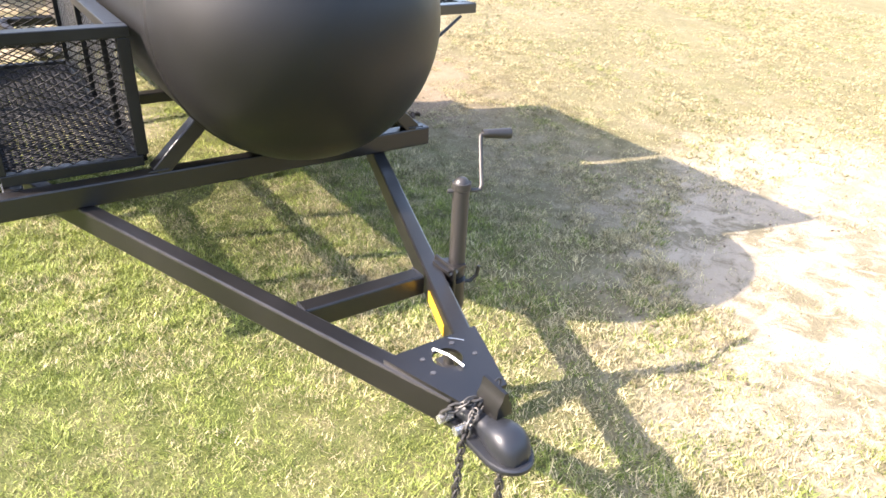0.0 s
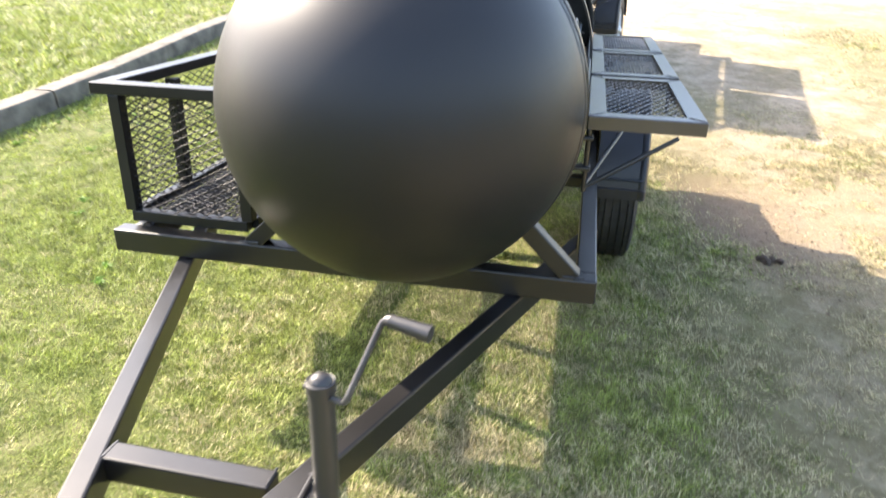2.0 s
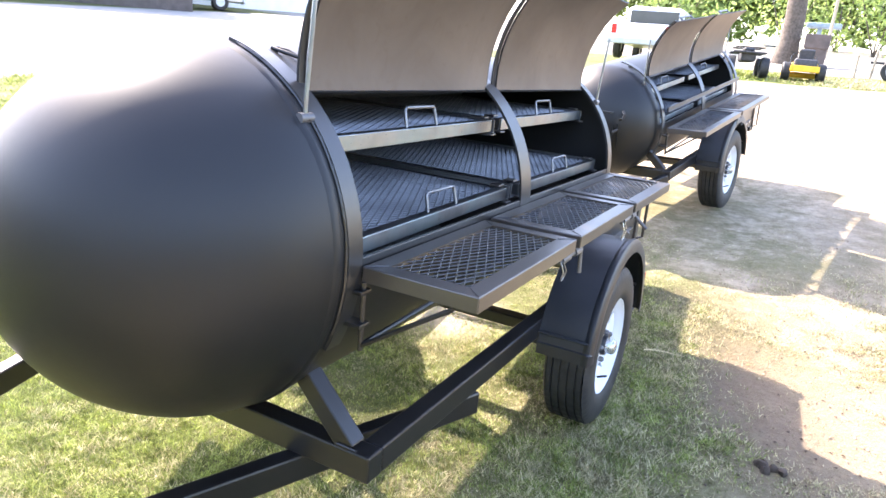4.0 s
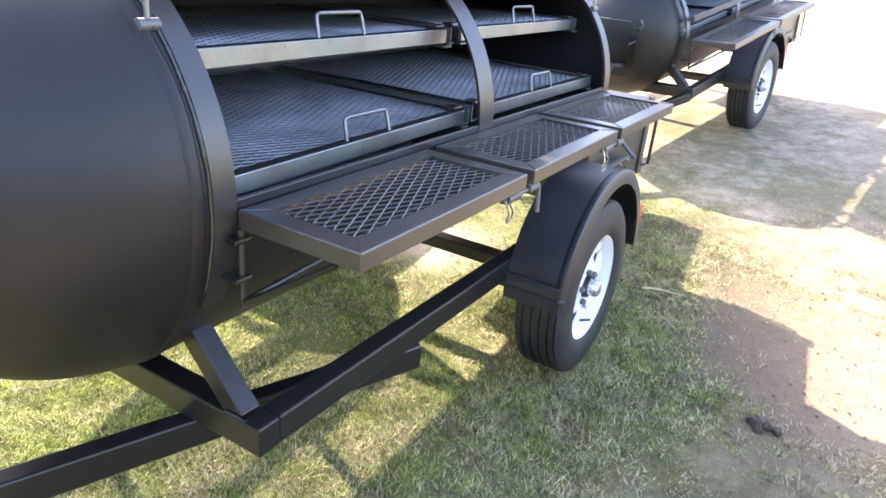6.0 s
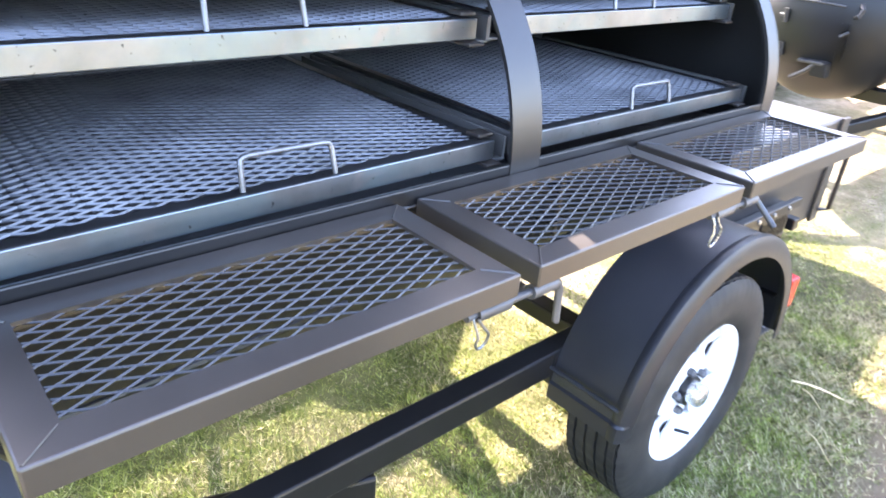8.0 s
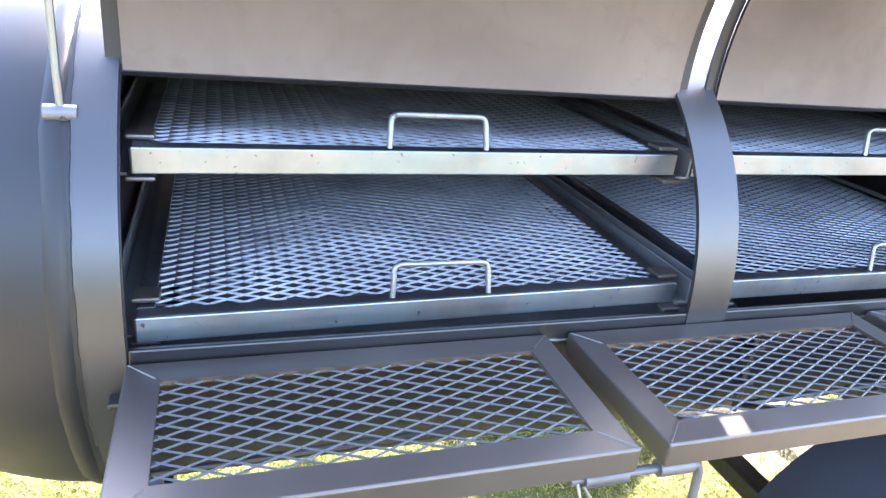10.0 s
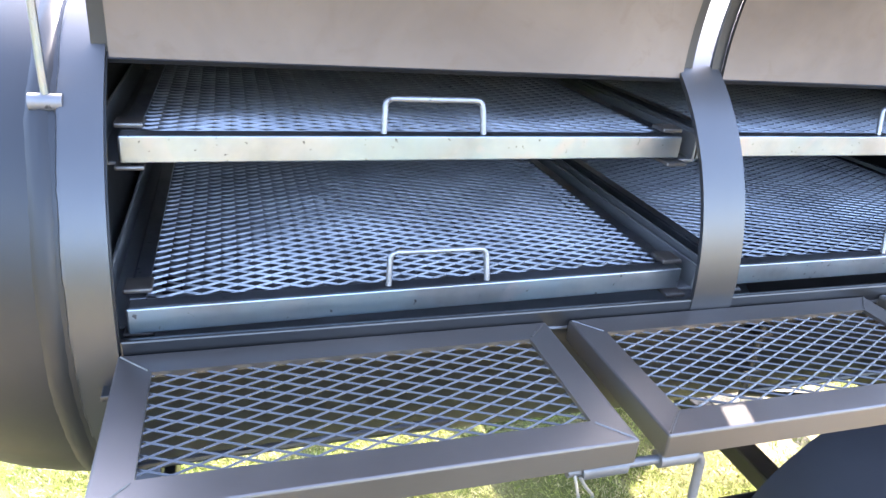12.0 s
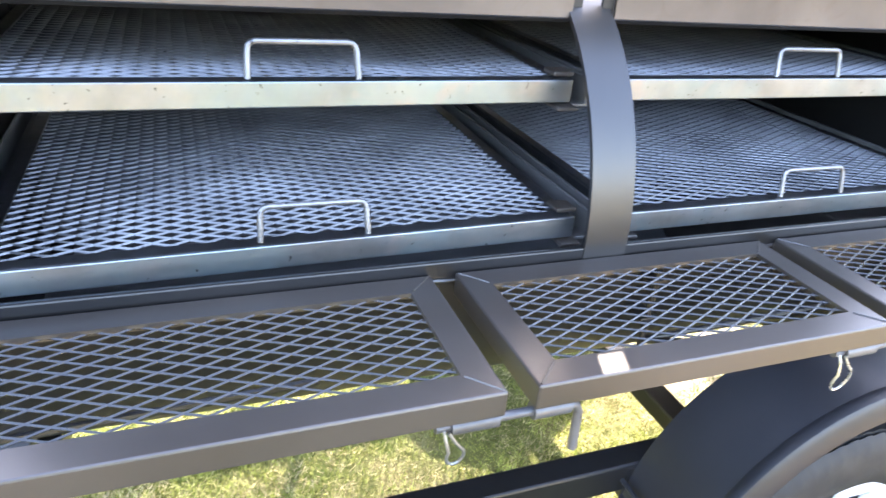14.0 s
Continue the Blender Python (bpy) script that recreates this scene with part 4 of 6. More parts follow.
def build_tongue(trailer, near=True):
    tip, back, drop = (0.646, 0.85, 0.4445) if near else (0.646, 0.85, 0.26)
    roots = ((-0.066, 2.75, 0.4445), (1.388, 2.735, 0.4445)) if near else ((-0.02, 2.137, 0.500), (1.376, 2.137, 0.500))
    for a, dx in zip(roots, (-0.019, 0.054)):
        bm = B()
        beam(bm, a, (tip + dx, back, drop), 0.050, 0.073 if near else 0.060, bevel=0.006)
        part("tongue_beam", bm, M_FRAME, trailer)
    bm = B()
    if near:
        beam(bm, (0.482, 1.315, 0.4515), (0.828, 1.312, 0.4515), 0.05, 0.058, bevel=0.005)
    else:
        beam(bm, (0.42, 1.315, 0.349), (0.920, 1.315, 0.349), 0.05, 0.058, bevel=0.005)
    bar = part("tongue_brace", bm, M_FRAME, trailer)
    if not near:
        return
    for x0 in (0.490, 0.822):
        bm = B()
        weld(bm, [(x0, 1.293 + 0.006 * k, 0.479) for k in range(9)], 0.003, int(x0 * 50))
        part("weld_bead", bm, M_FRAME, bar)
    # amber strip on the inner face of the beam
    bm = B()
    d = Vector((1.388 - tip - 0.054, 2.735 - back, 0)).normalized()
    nrm = Vector((-d.y, d.x, 0))
    p = Vector((tip + 0.054, back, 0)) + d * 0.26 + nrm * 0.0262
    beam(bm, p + Vector((0, 0, 0.436)), p + d * 0.16 + Vector((0, 0, 0.438)), 0.002, 0.03, bevel=0)
    part("marker_strip", bm, M_REFLECT, trailer, "amber marker strip on the tongue beam")


def build_chassis(trailer, axle_y, back=4.42):
    bm = B()
    beam(bm, (-0.085, 2.17, 0.517), (1.40, 2.17, 0.517), 0.06, 0.071, bevel=0.005)
    part("front_rail", bm, M_FRAME, trailer)
    for x in (1.3705, -0.0215):
        bm = B()
        beam(bm, (x, 2.201, 0.517), (x, back, 0.517), 0.057, 0.070, bevel=0.005)
        part("side_rail", bm, M_FRAME, trailer)
    bm = B()
    beam(bm, (0.0075, back - 0.03, 0.5275), (1.3415, back - 0.03, 0.5275), 0.055, 0.036, bevel=0.005)
    part("cross_member", bm, M_FRAME, trailer)
    for a, b in (((1.335, 2.166, 0.548), (1.165, 2.172, 0.715)), ((0.375, 2.166, 0.548), (0.535, 2.172, 0.70))):
        bm = B()
        beam(bm, a, b, 0.05, 0.05, up=(0, 1, 0), bevel=0.004)
        s = part("tank_strut", bm, M_FRAME, trailer)
        bm = B()
        weld(bm, [(a[0] - 0.03 + 0.006 * k, a[1] - 0.027, 0.5605) for k in range(11)], 0.003, 3)
        part("weld_bead", bm, M_FRAME, s)
    bm = B()
    beam(bm, (1.40, axle_y - 0.05, 0.385), (-0.05, axle_y - 0.05, 0.385), 0.068, 0.052, bevel=0.006)
    axle = part("axle", bm, M_FRAME, trailer)
    for x in (1.3705, -0.0215):
        bm = B()
        rows = []
        for k in range(17):
            y = axle_y - 0.345 + 0.69 * k / 16
            z = 0.478 - 0.055 * math.sin(math.pi * k / 16)
            rows.append(((x - 0.022, y, z), (x + 0.022, y, z), (x + 0.022, y, z - 0.02), (x - 0.022, y, z - 0.02)))
        slab_curve(bm, rows)
        part("leaf_spring", bm, M_FRAME, axle)
    # flat lip along the foot of the opening, welded along its top
    bm = B()
    beam(bm, (1.3195, 2.176, 1.003), (1.3195, 4.14, 1.003), 0.009, 0.034, bevel=0.003)
    ledge = part("door_lip", bm, M_FRAME, trailer)
    bm = B()
    weld(bm, [(1.3245, 2.19 + 0.0125 * k, 0.987 + 0.001 * math.sin(k * 1.3)) for k in range(155)], 0.0035, 9)
    part("weld_bead", bm, M_SHELFM, ledge)


def build_braces(trailer, ends):
    for y in ends:
        bm = B()
        rod(bm, [(1.334, y, 0.80), (1.334, y, 0.965)], 0.0065, 10)
        brace = part("shelf_brace", bm, M_FRAME, trailer)
        bm = B()
        rod(bm, [(1.336, y, 0.812), (1.555, y + 0.012, 0.955)], 0.006, 10)
        part("brace_rod", bm, M_FRAME, brace)
        bm = B()
        n = 34
        rod(bm, [(1.336 + 0.15 * k / n, y + 0.01 + 0.42 * k / n, 0.815 + 0.14 * k / n) for k in range(n + 1)], [0.0055 + 0.0012 * (k % 2) for k in range(n + 1)], 8)
        part("ribbed_rod", bm, M_FRAME, brace)
        for z in (0.945, 0.865):
            bm = B()
            box(bm, (1.285 if z > 0.9 else 1.27, y - 0.024, z - 0.005), (1.346, y + 0.016, z + 0.005), 0.002)
            part("lug", bm, M_FRAME, brace)


def build_basket(trailer):
    x0, x1, y0, y1, z0, z1 = -0.045, 0.347, 2.208, 3.59, 0.566, 0.962
    bm = B()
    w, t = 0.055, 0.034
    beam(bm, (x0 - 0.072, y0 + 0.008, z1 + t / 2), (x1 + 0.02, y0 + 0.008, z1 + t / 2), w, t, bevel=0.003)
    basket = part("wood_basket", bm, M_MESHK, trailer, "black firewood basket of expanded metal beside the tank")
    for a, b in (((x0 - 0.044, y0 + 0.037, z1 + t / 2), (x0 - 0.044, y1 + 0.03, z1 + t / 2)), ((x0 - 0.015, y1 + 0.002, z1 + t / 2), (x1, y1 + 0.002, z1 + t / 2)), ((x1 - 0.008, y0 + 0.037, z1 + t / 2), (x1 - 0.005, y1 - 0.026, z1 + t / 2))):
        bm = B()
        beam(bm, a, b, w, t, bevel=0.003)
        part("top_rail", bm, M_MESHK, basket)
    for a, b in (((x0, y0, z0 + 0.018), (x1, y0, z0 + 0.018)), ((x0, y1, z0 + 0.018), (x1, y1, z0 + 0.018)), ((x0, y0 + 0.02, z0 + 0.018), (x0, y1 - 0.02, z0 + 0.018)), ((x1, y0 + 0.02, z0 + 0.018), (x1, y1 - 0.02, z0 + 0.018))):
        bm = B()
        beam(bm, a, b, 0.036, 0.034, bevel=0.003)
        part("bottom_rail", bm, M_MESHK, basket)
    for px, py in ((x0, y0), (x1, y0), (x0, y1), (x1, y1), (x0, 2.505), (x0, 2.95), (x1, 2.505), (x1, 2.95)):
        bm = B()
        beam(bm, (px, py, z0 + 0.035), (px, py, z1), 0.036, 0.036, up=(0, 1, 0), bevel=0.003)
        part("post", bm, M_MESHK, basket)
    for o, u, lu in (((x0, y0, z0 + 0.035), (1, 0, 0), x1 - x0), ((x0, y1, z0 + 0.035), (1, 0, 0), x1 - x0), ((x0, y0, z0 + 0.035), (0, 1, 0), y1 - y0), ((x1, y0, z0 + 0.035), (0, 1, 0), y1 - y0)):
        bm = B()
        expanded(bm, o, u, (0, 0, 1), lu, z1 - z0 - 0.035, 0.0508, 0.0234, 0.0016, 0.0010, 30)
        part("side_mesh", bm, M_MESHK, basket)
    bm = B()
    expanded(bm, (x0, y0, z0 + 0.02), (1, 0, 0), (0, 1, 0), x1 - x0, y1 - y0, 0.0508, 0.0234, 0.0024, 0.0010, 52)
    part("floor_mesh", bm, M_MESHK, basket)


def build_firebox(trailer, near=True):
    bm = B()
    box(bm, (0.50, 3.90, 0.565), (1.395, 4.655, 0.93), 0.008)
    fb = part("firebox", bm, M_SHELFM, trailer, "black steel firebox under the rear of the tank")
    if near:
        # unseen box, added only for the shade it throws past the wheel
        bm = B()
        box(bm, (0.48, 4.658, 0.51), (1.08, 5.42, 0.70), 0.008)
        part("shade_caster", bm, M_SHELFM, fb, "unseen low black box added behind the firebox to cast shade")
    keep = XF[0].copy()
    XF[0] = keep @ Matrix.Translation((0.023, -0.06, 0.0))
    bm = B()
    box(bm, (1.372, 3.98, 0.505), (1.405, 4.395, 0.70), 0.003)
    part("draft_box", bm, M_SHELFM, fb)
    bm = B()
    box(bm, (1.406, 3.965, 0.695), (1.425, 4.41, 0.725), 0.003)
    part("draft_hood", bm, M_FRAME, fb)
    for k in range(4):
        bm = B()
        lathe(bm, [(0.0, 0.007), (0.005, 0.007), (0.005, 0.0005)], (1.425, 4.02 + 0.1 * k, 0.71), "x", 8)
        part("rivet", bm, M_ZINC, fb)
    bm = B()
    for k in range(9):
        box(bm, (1.406, 4.20 + 0.02 * k, 0.535), (1.411, 4.208 + 0.02 * k, 0.675), 0)
    for z in (0.53, 0.60, 0.675):
        box(bm, (1.406, 4.19, z), (1.413, 4.375, z + 0.008), 0)
    part("draft_grille", bm, M_FRAME, fb, "small black draught grille")
    XF[0] = keep @ Matrix.Translation((0.023, -0.045, 0.0))
    bm = B()
    box(bm, (1.372, 4.66, 0.56), (1.384, 4.715, 0.935), 0.003)
    part("door_flange", bm, M_SHELFM, fb)
    bm = B()
    rod(bm, [(1.385, 4.70, 0.60), (1.412, 4.715, 0.61), (1.412, 4.718, 0.84), (1.385, 4.705, 0.86)], 0.008, 10)
    part("door_handle", bm, M_FRAME, fb)
    bm = B()
    box(bm, (1.375, 4.41, 0.60), (1.42, 4.45, 0.64), 0.004)
    part("hinge_block", bm, M_FRAME, fb)
    XF[0] = keep


def lid_rod(trailer, y, foot, top):
    bm = B()
    rod(bm, [(foot[0], y - 0.024, foot[1]), (foot[0], y + 0.016, foot[1])], 0.0115, 14)
    s = part("rod_sleeve", bm, M_GREYPIPE, trailer, "short steel sleeve welded beside the opening")
    bm = B()
    rod(bm, [(foot[0], y - 0.004, foot[1]), (foot[0] + 0.002, y - 0.004, foot[1] + 0.05), (top[0], y + 0.002, top[1])], 0.0052, 10)
    part("lid_stay", bm, M_STEEL, s, "thin steel lid stay rod")


def head_door(trailer):
    """Firebox door in the front head, with hinge straps and a latch."""
    bm = B()
    rows = []
    n = 10
    def at(u, w, lift):
        # a patch of the head facing forward and to the shelf side
        d = Vector((0.15 + 0.62 * u, -0.9, -0.42 + 0.72 * w)).normalized()
        return Vector((TX, Y0, TZ)) + Vector((d.x * (TR + lift), d.y * (0.32 + lift), d.z * (TR + lift)))
    grid = {}
    for lay, lift in ((0, 0.012), (1, -0.004)):
        for i in range(n + 1):
            for j in range(n + 1):
                grid[lay, i, j] = bm.verts.new(at(i / n - 0.5, j / n, lift))
    for i in range(n):
        for j in range(n):
            for lay in (0, 1):
                bm.faces.new((grid[lay, i, j], grid[lay, i + 1, j], grid[lay, i + 1, j + 1], grid[lay, i, j + 1]))
    for k in range(n):
        for a, b in (((k, 0), (k + 1, 0)), ((k, n), (k + 1, n)), ((0, k), (0, k + 1)), ((n, k), (n, k + 1))):
            bm.faces.new((grid[0, a[0], a[1]], grid[0, b[0], b[1]], grid[1, b[0], b[1]], grid[1, a[0], a[1]]))
    door = part("head_door", bm, M_BLACK, trailer, "curved black access door in the tank end")
    for w in (0.25, 0.75):
        bm = B()
        p, q = at(-0.5, w, 0.02), at(-0.62, w, 0.02)
        rod(bm, [p + Vector((0, 0, -0.035)), p + Vector((0, 0, 0.035))], 0.012, 10)
        rod(bm, [p, q], 0.009, 8)
        part("hinge", bm, M_CRANK, door)
    bm = B()
    p = at(0.12, 0.12, 0.02)
    box(bm, p - Vector((0.07, 0.03, 0.008)), p + Vector((0.07, 0.03, 0.008)), 0.003)
    rod(bm, [p + Vector((-0.10, -0.01, -0.10)), p + Vector((-0.02, -0.02, -0.05)), p + Vector((0.03, -0.01, 0.0))], 0.012, 8)
    part("latch", bm, M_CRANK, door, "worn steel latch")
    bm = B()
    p = at(0.30, 0.02, 0.03)
    box(bm, p - Vector((0.04, 0.03, 0.045)), p + Vector((0.04, 0.02, 0.03)), 0.004)
    part("latch_block", bm, M_BLACK, door)
    bm = B()
    rod(bm, [at(-0.5 + 0.1 * k, 1.0, 0.013) for k in range(11)], 0.006, 8)
    part("top_lip", bm, M_CRANK, door)
    for u in (0.50, 0.66):
        bm = B()
        rows = []
        for k in range(9):
            w = 0.12 + 0.62 * k / 8
            rows.append((at(u - 0.008, w, 0.0), at(u + 0.008, w, 0.0), at(u + 0.008, w, 0.035), at(u - 0.008, w, 0.035)))
        slab_curve(bm, rows)
        part("hinge_strap", bm, M_BLACK, door)
    bm = B()
    rod(bm, [at(0.49, 0.55, 0.03), at(0.67, 0.62, 0.03)], 0.009, 8)
    part("hinge_pin", bm, M_CRANK, door)
    bm = B()
    rod(bm, [at(0.74, 0.86, 0.005), at(0.78, 0.88, 0.05), at(0.86, 0.98, 0.05), at(0.86, 1.10, 0.005)], 0.010, 8)
    part("grab_handle", bm, M_CRANK, door)


def smoker(label, near=True):
    t = thing("smoker_trailer", (0.675, 3.4, 0.0), label, "barbecue trailer", "smoker trailers in a row")
    build_tank(t)
    build_head(t, Y0, -1, 0.485 if near else 0.33, "front_head")
    build_head(t, Y1, 1, 0.11, "rear_head")
    if near:
        part("seam_weld", seam_band(2.096, 0.030, 0.0045), M_BLACK, t, smooth=60)
    tank_strap(t, 2.122, 2.174, TH0 - 28, TH1 + 26)
    tank_strap(t, 4.138, 4.196, TH0 - 10, TH1 + 24)
    tank_strap(t, 3.086, 3.170, TH0 - 2.5, TH1 + 18)
    if near:
        bm = B()
        weld(bm, [on_tank(TH0 - 22 + 94 * k / 90, 2.1205 + 0.0006 * math.sin(k * 0.5), TR + 0.002) for k in range(91)], 0.0036, 4)
        part("strap_weld", bm, M_STRAP, t)
    # hinge barrels behind the raised lids
    for y in (2.32, 2.64, 2.98, 3.32, 3.64, 3.98):
        bm = B()
        p = on_tank(TH1 + 3.0, y, TR + 0.008)
        rod(bm, [p - Vector((0, 0.04, 0)), p + Vector((0, 0.04, 0))], 0.010, 10)
        part("hinge_barrel", bm, M_BLACK, t)
    build_lid(t, 2.178, 3.092)
    build_lid(t, 3.176, 4.112)
    dx = 0.0 if near else -0.06
    lid_rod(t, 2.110, (1.205 + dx, 1.317), (1.222 + dx, 1.63))
    lid_rod(t, 4.17, (1.218 + dx, 1.315), (1.235 + dx, 1.60))
    # counterweight arms over the tank top
    for y in (2.215, 4.10):
        bm = B()
        a = on_tank(TH1 + 6, y, TR + 0.012)
        rod(bm, [a, a + Vector((-0.03, 0.0, 0.03)), a + Vector((-0.11, 0.0, 0.045)), a + Vector((-0.115, 0.03, 0.045))], 0.005, 8)
        arm = part("counterweight_arm", bm, M_BLACK, t)
        bm = B()
        rod(bm, [a + Vector((0, 0.03, 0.0)), a + Vector((-0.035, 0.03, 0.008)), a + Vector((-0.06, 0.03, 0.03)), a + Vector((-0.09, 0.03, 0.043)), a + Vector((-0.115, 0.03, 0.045))], 0.0045, 8)
        part("lower_rod", bm, M_BLACK, arm)
    if near:
        for ya, yb in ((2.173, 2.808), (2.850, 3.474), (3.514, 4.146)):
            build_shelf(t, ya, yb)
        shelf_lock(t, 2.827)
        shelf_lock(t, 3.493, 0.05, 1.4, M_ZINC)
        build_braces(t, (2.172, 3.25))
    else:
        for ya, yb in ((2.175, 3.14), (3.18, 4.15)):
            build_shelf(t, ya, yb)
        shelf_lock(t, 3.16)
        build_braces(t, (2.172, 3.30))
        head_door(t)
    keep = XF[0].copy()
    if not near:
        XF[0] = keep @ Matrix.Translation((0, 0, 0.131))
    axle_y = 3.644 if near else 3.172
    build_chassis(t, axle_y)
    build_tongue(t, near)
    if near:
        level = XF[0].copy()
        XF[0] = level @ Matrix.Translation((0.038, -0.058, 0.015))
        build_coupler(t)
        for pts, label in CHAINS:
            chain(t, pts, label)
        XF[0] = level
        build_jack(t)
    if near:
        build_basket(t)
    if near:
        build_firebox(t)
    XF[0] = XF[0] @ Matrix.Translation((0, axle_y - 3.644, 0))
    for x, out in ((1.500, 1), (-0.158, -1)):
        build_wheel(t, x, 3.644, 0.364, out)
    build_fender(t, 1.400, 1.610, 3.644, 0.418)
    build_fender(t, -0.066, -0.274, 3.644, 0.418)
    for x in (1.560, -0.21):
        bm = B()
        box(bm, (x - 0.03, 4.062, 0.478), (x + 0.03, 4.118, 0.578), 0.006)
        part("tail_light", bm, M_RED, t, "small red plastic tail light")
        bm = B()
        box(bm, (x - 0.035, 3.995, 0.535), (x + 0.012, 4.064, 0.543), 0.002)
        box(bm, (x - 0.035, 3.99, 0.46), (x - 0.029, 4.0, 0.54), 0.001)
        part("light_bracket", bm, M_FRAME, t)
        bm = B()
        box(bm, (x - 0.045, 3.96, 0.385), (x + 0.004, 4.14, 0.391), 0.002)
        tab = part("wiring_tab", bm, M_FRAME, t)
        for yy in (4.09, 4.118):
            bm = B()
            lathe(bm, [(0.3905, 0.008), (0.392, 0.008), (0.392, 0.005), (0.3905, 0.005)], (x - 0.012, yy, 0), "z", 12, closed=True)
            part("hole_rim", bm, M_ZINC, tab)
    XF[0] = keep
    if not near:
        build_firebox(t, near=False)
    return t


def grate(xl, xr, ya, yb, zt, deep, label):
    """Slide-out cooking grate: flat-bar front, dark angle sides, expanded mesh and a rod handle."""
    g = thing("cooking_grate", ((xl + xr) / 2, (ya + yb) / 2, zt - 0.04), label, "grill grate", "cooking grates")
    bm = B()
    beam(bm, (xl, ya, zt - 0.0195), (xr, yb, zt - 0.0195), 0.006, 0.039, bevel=0.002)
    part("front_bar", bm, M_STEEL, g, "bare mill-scale steel front bar")
    bm = B()
    beam(bm, (xl - 0.016, ya + 0.001, zt - 0.003), (xr - 0.016, yb - 0.001, zt - 0.003), 0.026, 0.005, bevel=0.0015)
    part("front_flange", bm, M_MESH, g)
    for y, x, s in ((ya + 0.012, xl, -1), (yb - 0.012, xr, 1)):
        bm = B()
        beam(bm, (x - 0.030, y, zt - 0.003), (x - deep, y, zt - 0.003), 0.024, 0.005, bevel=0.0015)
        beam(bm, (x - 0.004, y + s * 0.012, zt - 0.022), (x - deep, y + s * 0.012, zt - 0.022), 0.005, 0.036, bevel=0.001)
        part("side_bar", bm, M_MESH, g)
    bm = B()
    beam(bm, (xl - deep, ya, zt - 0.015), (xr - deep, yb, zt - 0.015), 0.02, 0.03, bevel=0.002)
    part("back_bar", bm, M_MESH, g)
    bm = B()
    u = Vector((xr - xl, yb - ya, 0)).normalized()
    v = Vector((-1, 0, 0))
    expanded(bm, Vector((xl - 0.025, ya + 0.021, zt - 0.004)), u, v, yb - ya - 0.042, deep - 0.045, 0.0508, 0.0234, 0.0016, 0.0010, 62)
    part("expanded_mesh", bm, M_MESH, g)
    c = (ya + yb) / 2
    xc = (xl + xr) / 2 - 0.010
    pts = [(xc, c - 0.082, zt), (xc - 0.009, c - 0.080, zt + 0.040)] + [(xc - 0.011, c - 0.080 + 0.012 * (1 - math.cos(radians(a))), zt + 0.040 + 0.012 * math.sin(radians(a))) for a in (30, 60, 90)]
    pts += [(xc - 0.011, c + 0.080 - 0.012 * (1 - math.cos(radians(a))), zt + 0.040 + 0.012 * math.sin(radians(a))) for a in (90, 60, 30)] + [(xc - 0.009, c + 0.080, zt + 0.040), (xc, c + 0.082, zt)]
    bm = B()
    rod(bm, pts, 0.0047, 10)
    part("handle", bm, M_ROD, g, "bright bent-rod handle")
    for y, x in ((ya, xl), (yb, xr)):
        s = 1 if y > (ya + yb) / 2 else -1
        bm = B()
        weld(bm, [(x - 0.001, y - s * 0.003, zt - 0.004 - 0.006 * k) for k in range(6)], 0.0026, int(y * 30))
        part("weld_bead", bm, M_STEEL, g)
    return g


def rails(t, ya, yb, zt, x, deep):
    """Angle runners inside the tank, with short stop tabs at the front."""
    for y, s in ((ya, -1), (yb, 1)):
        bm = B()
        beam(bm, (x - 0.004, y + s * 0.012, zt - 0.046), (x - deep, y + s * 0.012, zt - 0.046), 0.05, 0.005, bevel=0.001)
        beam(bm, (x - 0.004, y + s * 0.034, zt - 0.022), (x - deep, y + s * 0.034, zt - 0.022), 0.005, 0.045, bevel=0.001)
        r = part("grate_runner", bm, M_INSIDE, t)
        lo, hi = sorted((y - s * 0.034, y + s * 0.006))
        bm = B()
        box(bm, (x - 0.052, lo, zt + 0.002), (x - 0.012, hi, zt + 0.010), 0.003)
        part("stop_tab", bm, M_SHELFM, r)
        bm = B()
        box(bm, (x - 0.05, lo, zt - 0.050), (x + 0.020, hi, zt - 0.043), 0.003)
        part("rest_tab", bm, M_SHELFM, r)


XF[0] = Matrix.Translation((1.4, 2.17, 0)) @ Matrix.Rotation(radians(1.2), 4, "Z") @ Matrix.Translation((-1.4, -2.17, 0))
near_smoker = smoker("satin black tank smoker on a single-axle trailer, both lids raised")
LOWER = "pulled-in lower steel grate of expanded metal inside the smoker"
UPPER = "upper steel grate of expanded metal inside the smoker"
for ya, yb, xl, xr, zl, xu, zu in ((2.184, 3.096, 1.290, 1.264, 1.052, (1.197, 1.181), 1.271), (3.196, 4.120, 1.270, 1.262, 1.054, (1.172, 1.160), 1.270)):
    grate(xl, xr, ya, yb, zl, 0.84, LOWER)
    grate(xu[0], xu[1], ya, yb, zu, 0.72, UPPER)
    rails(near_smoker, ya - 0.003, yb + 0.003, zl, min(xl, xr), 0.80)
    rails(near_smoker, ya - 0.003, yb + 0.003, zu, min(xu), 0.70)

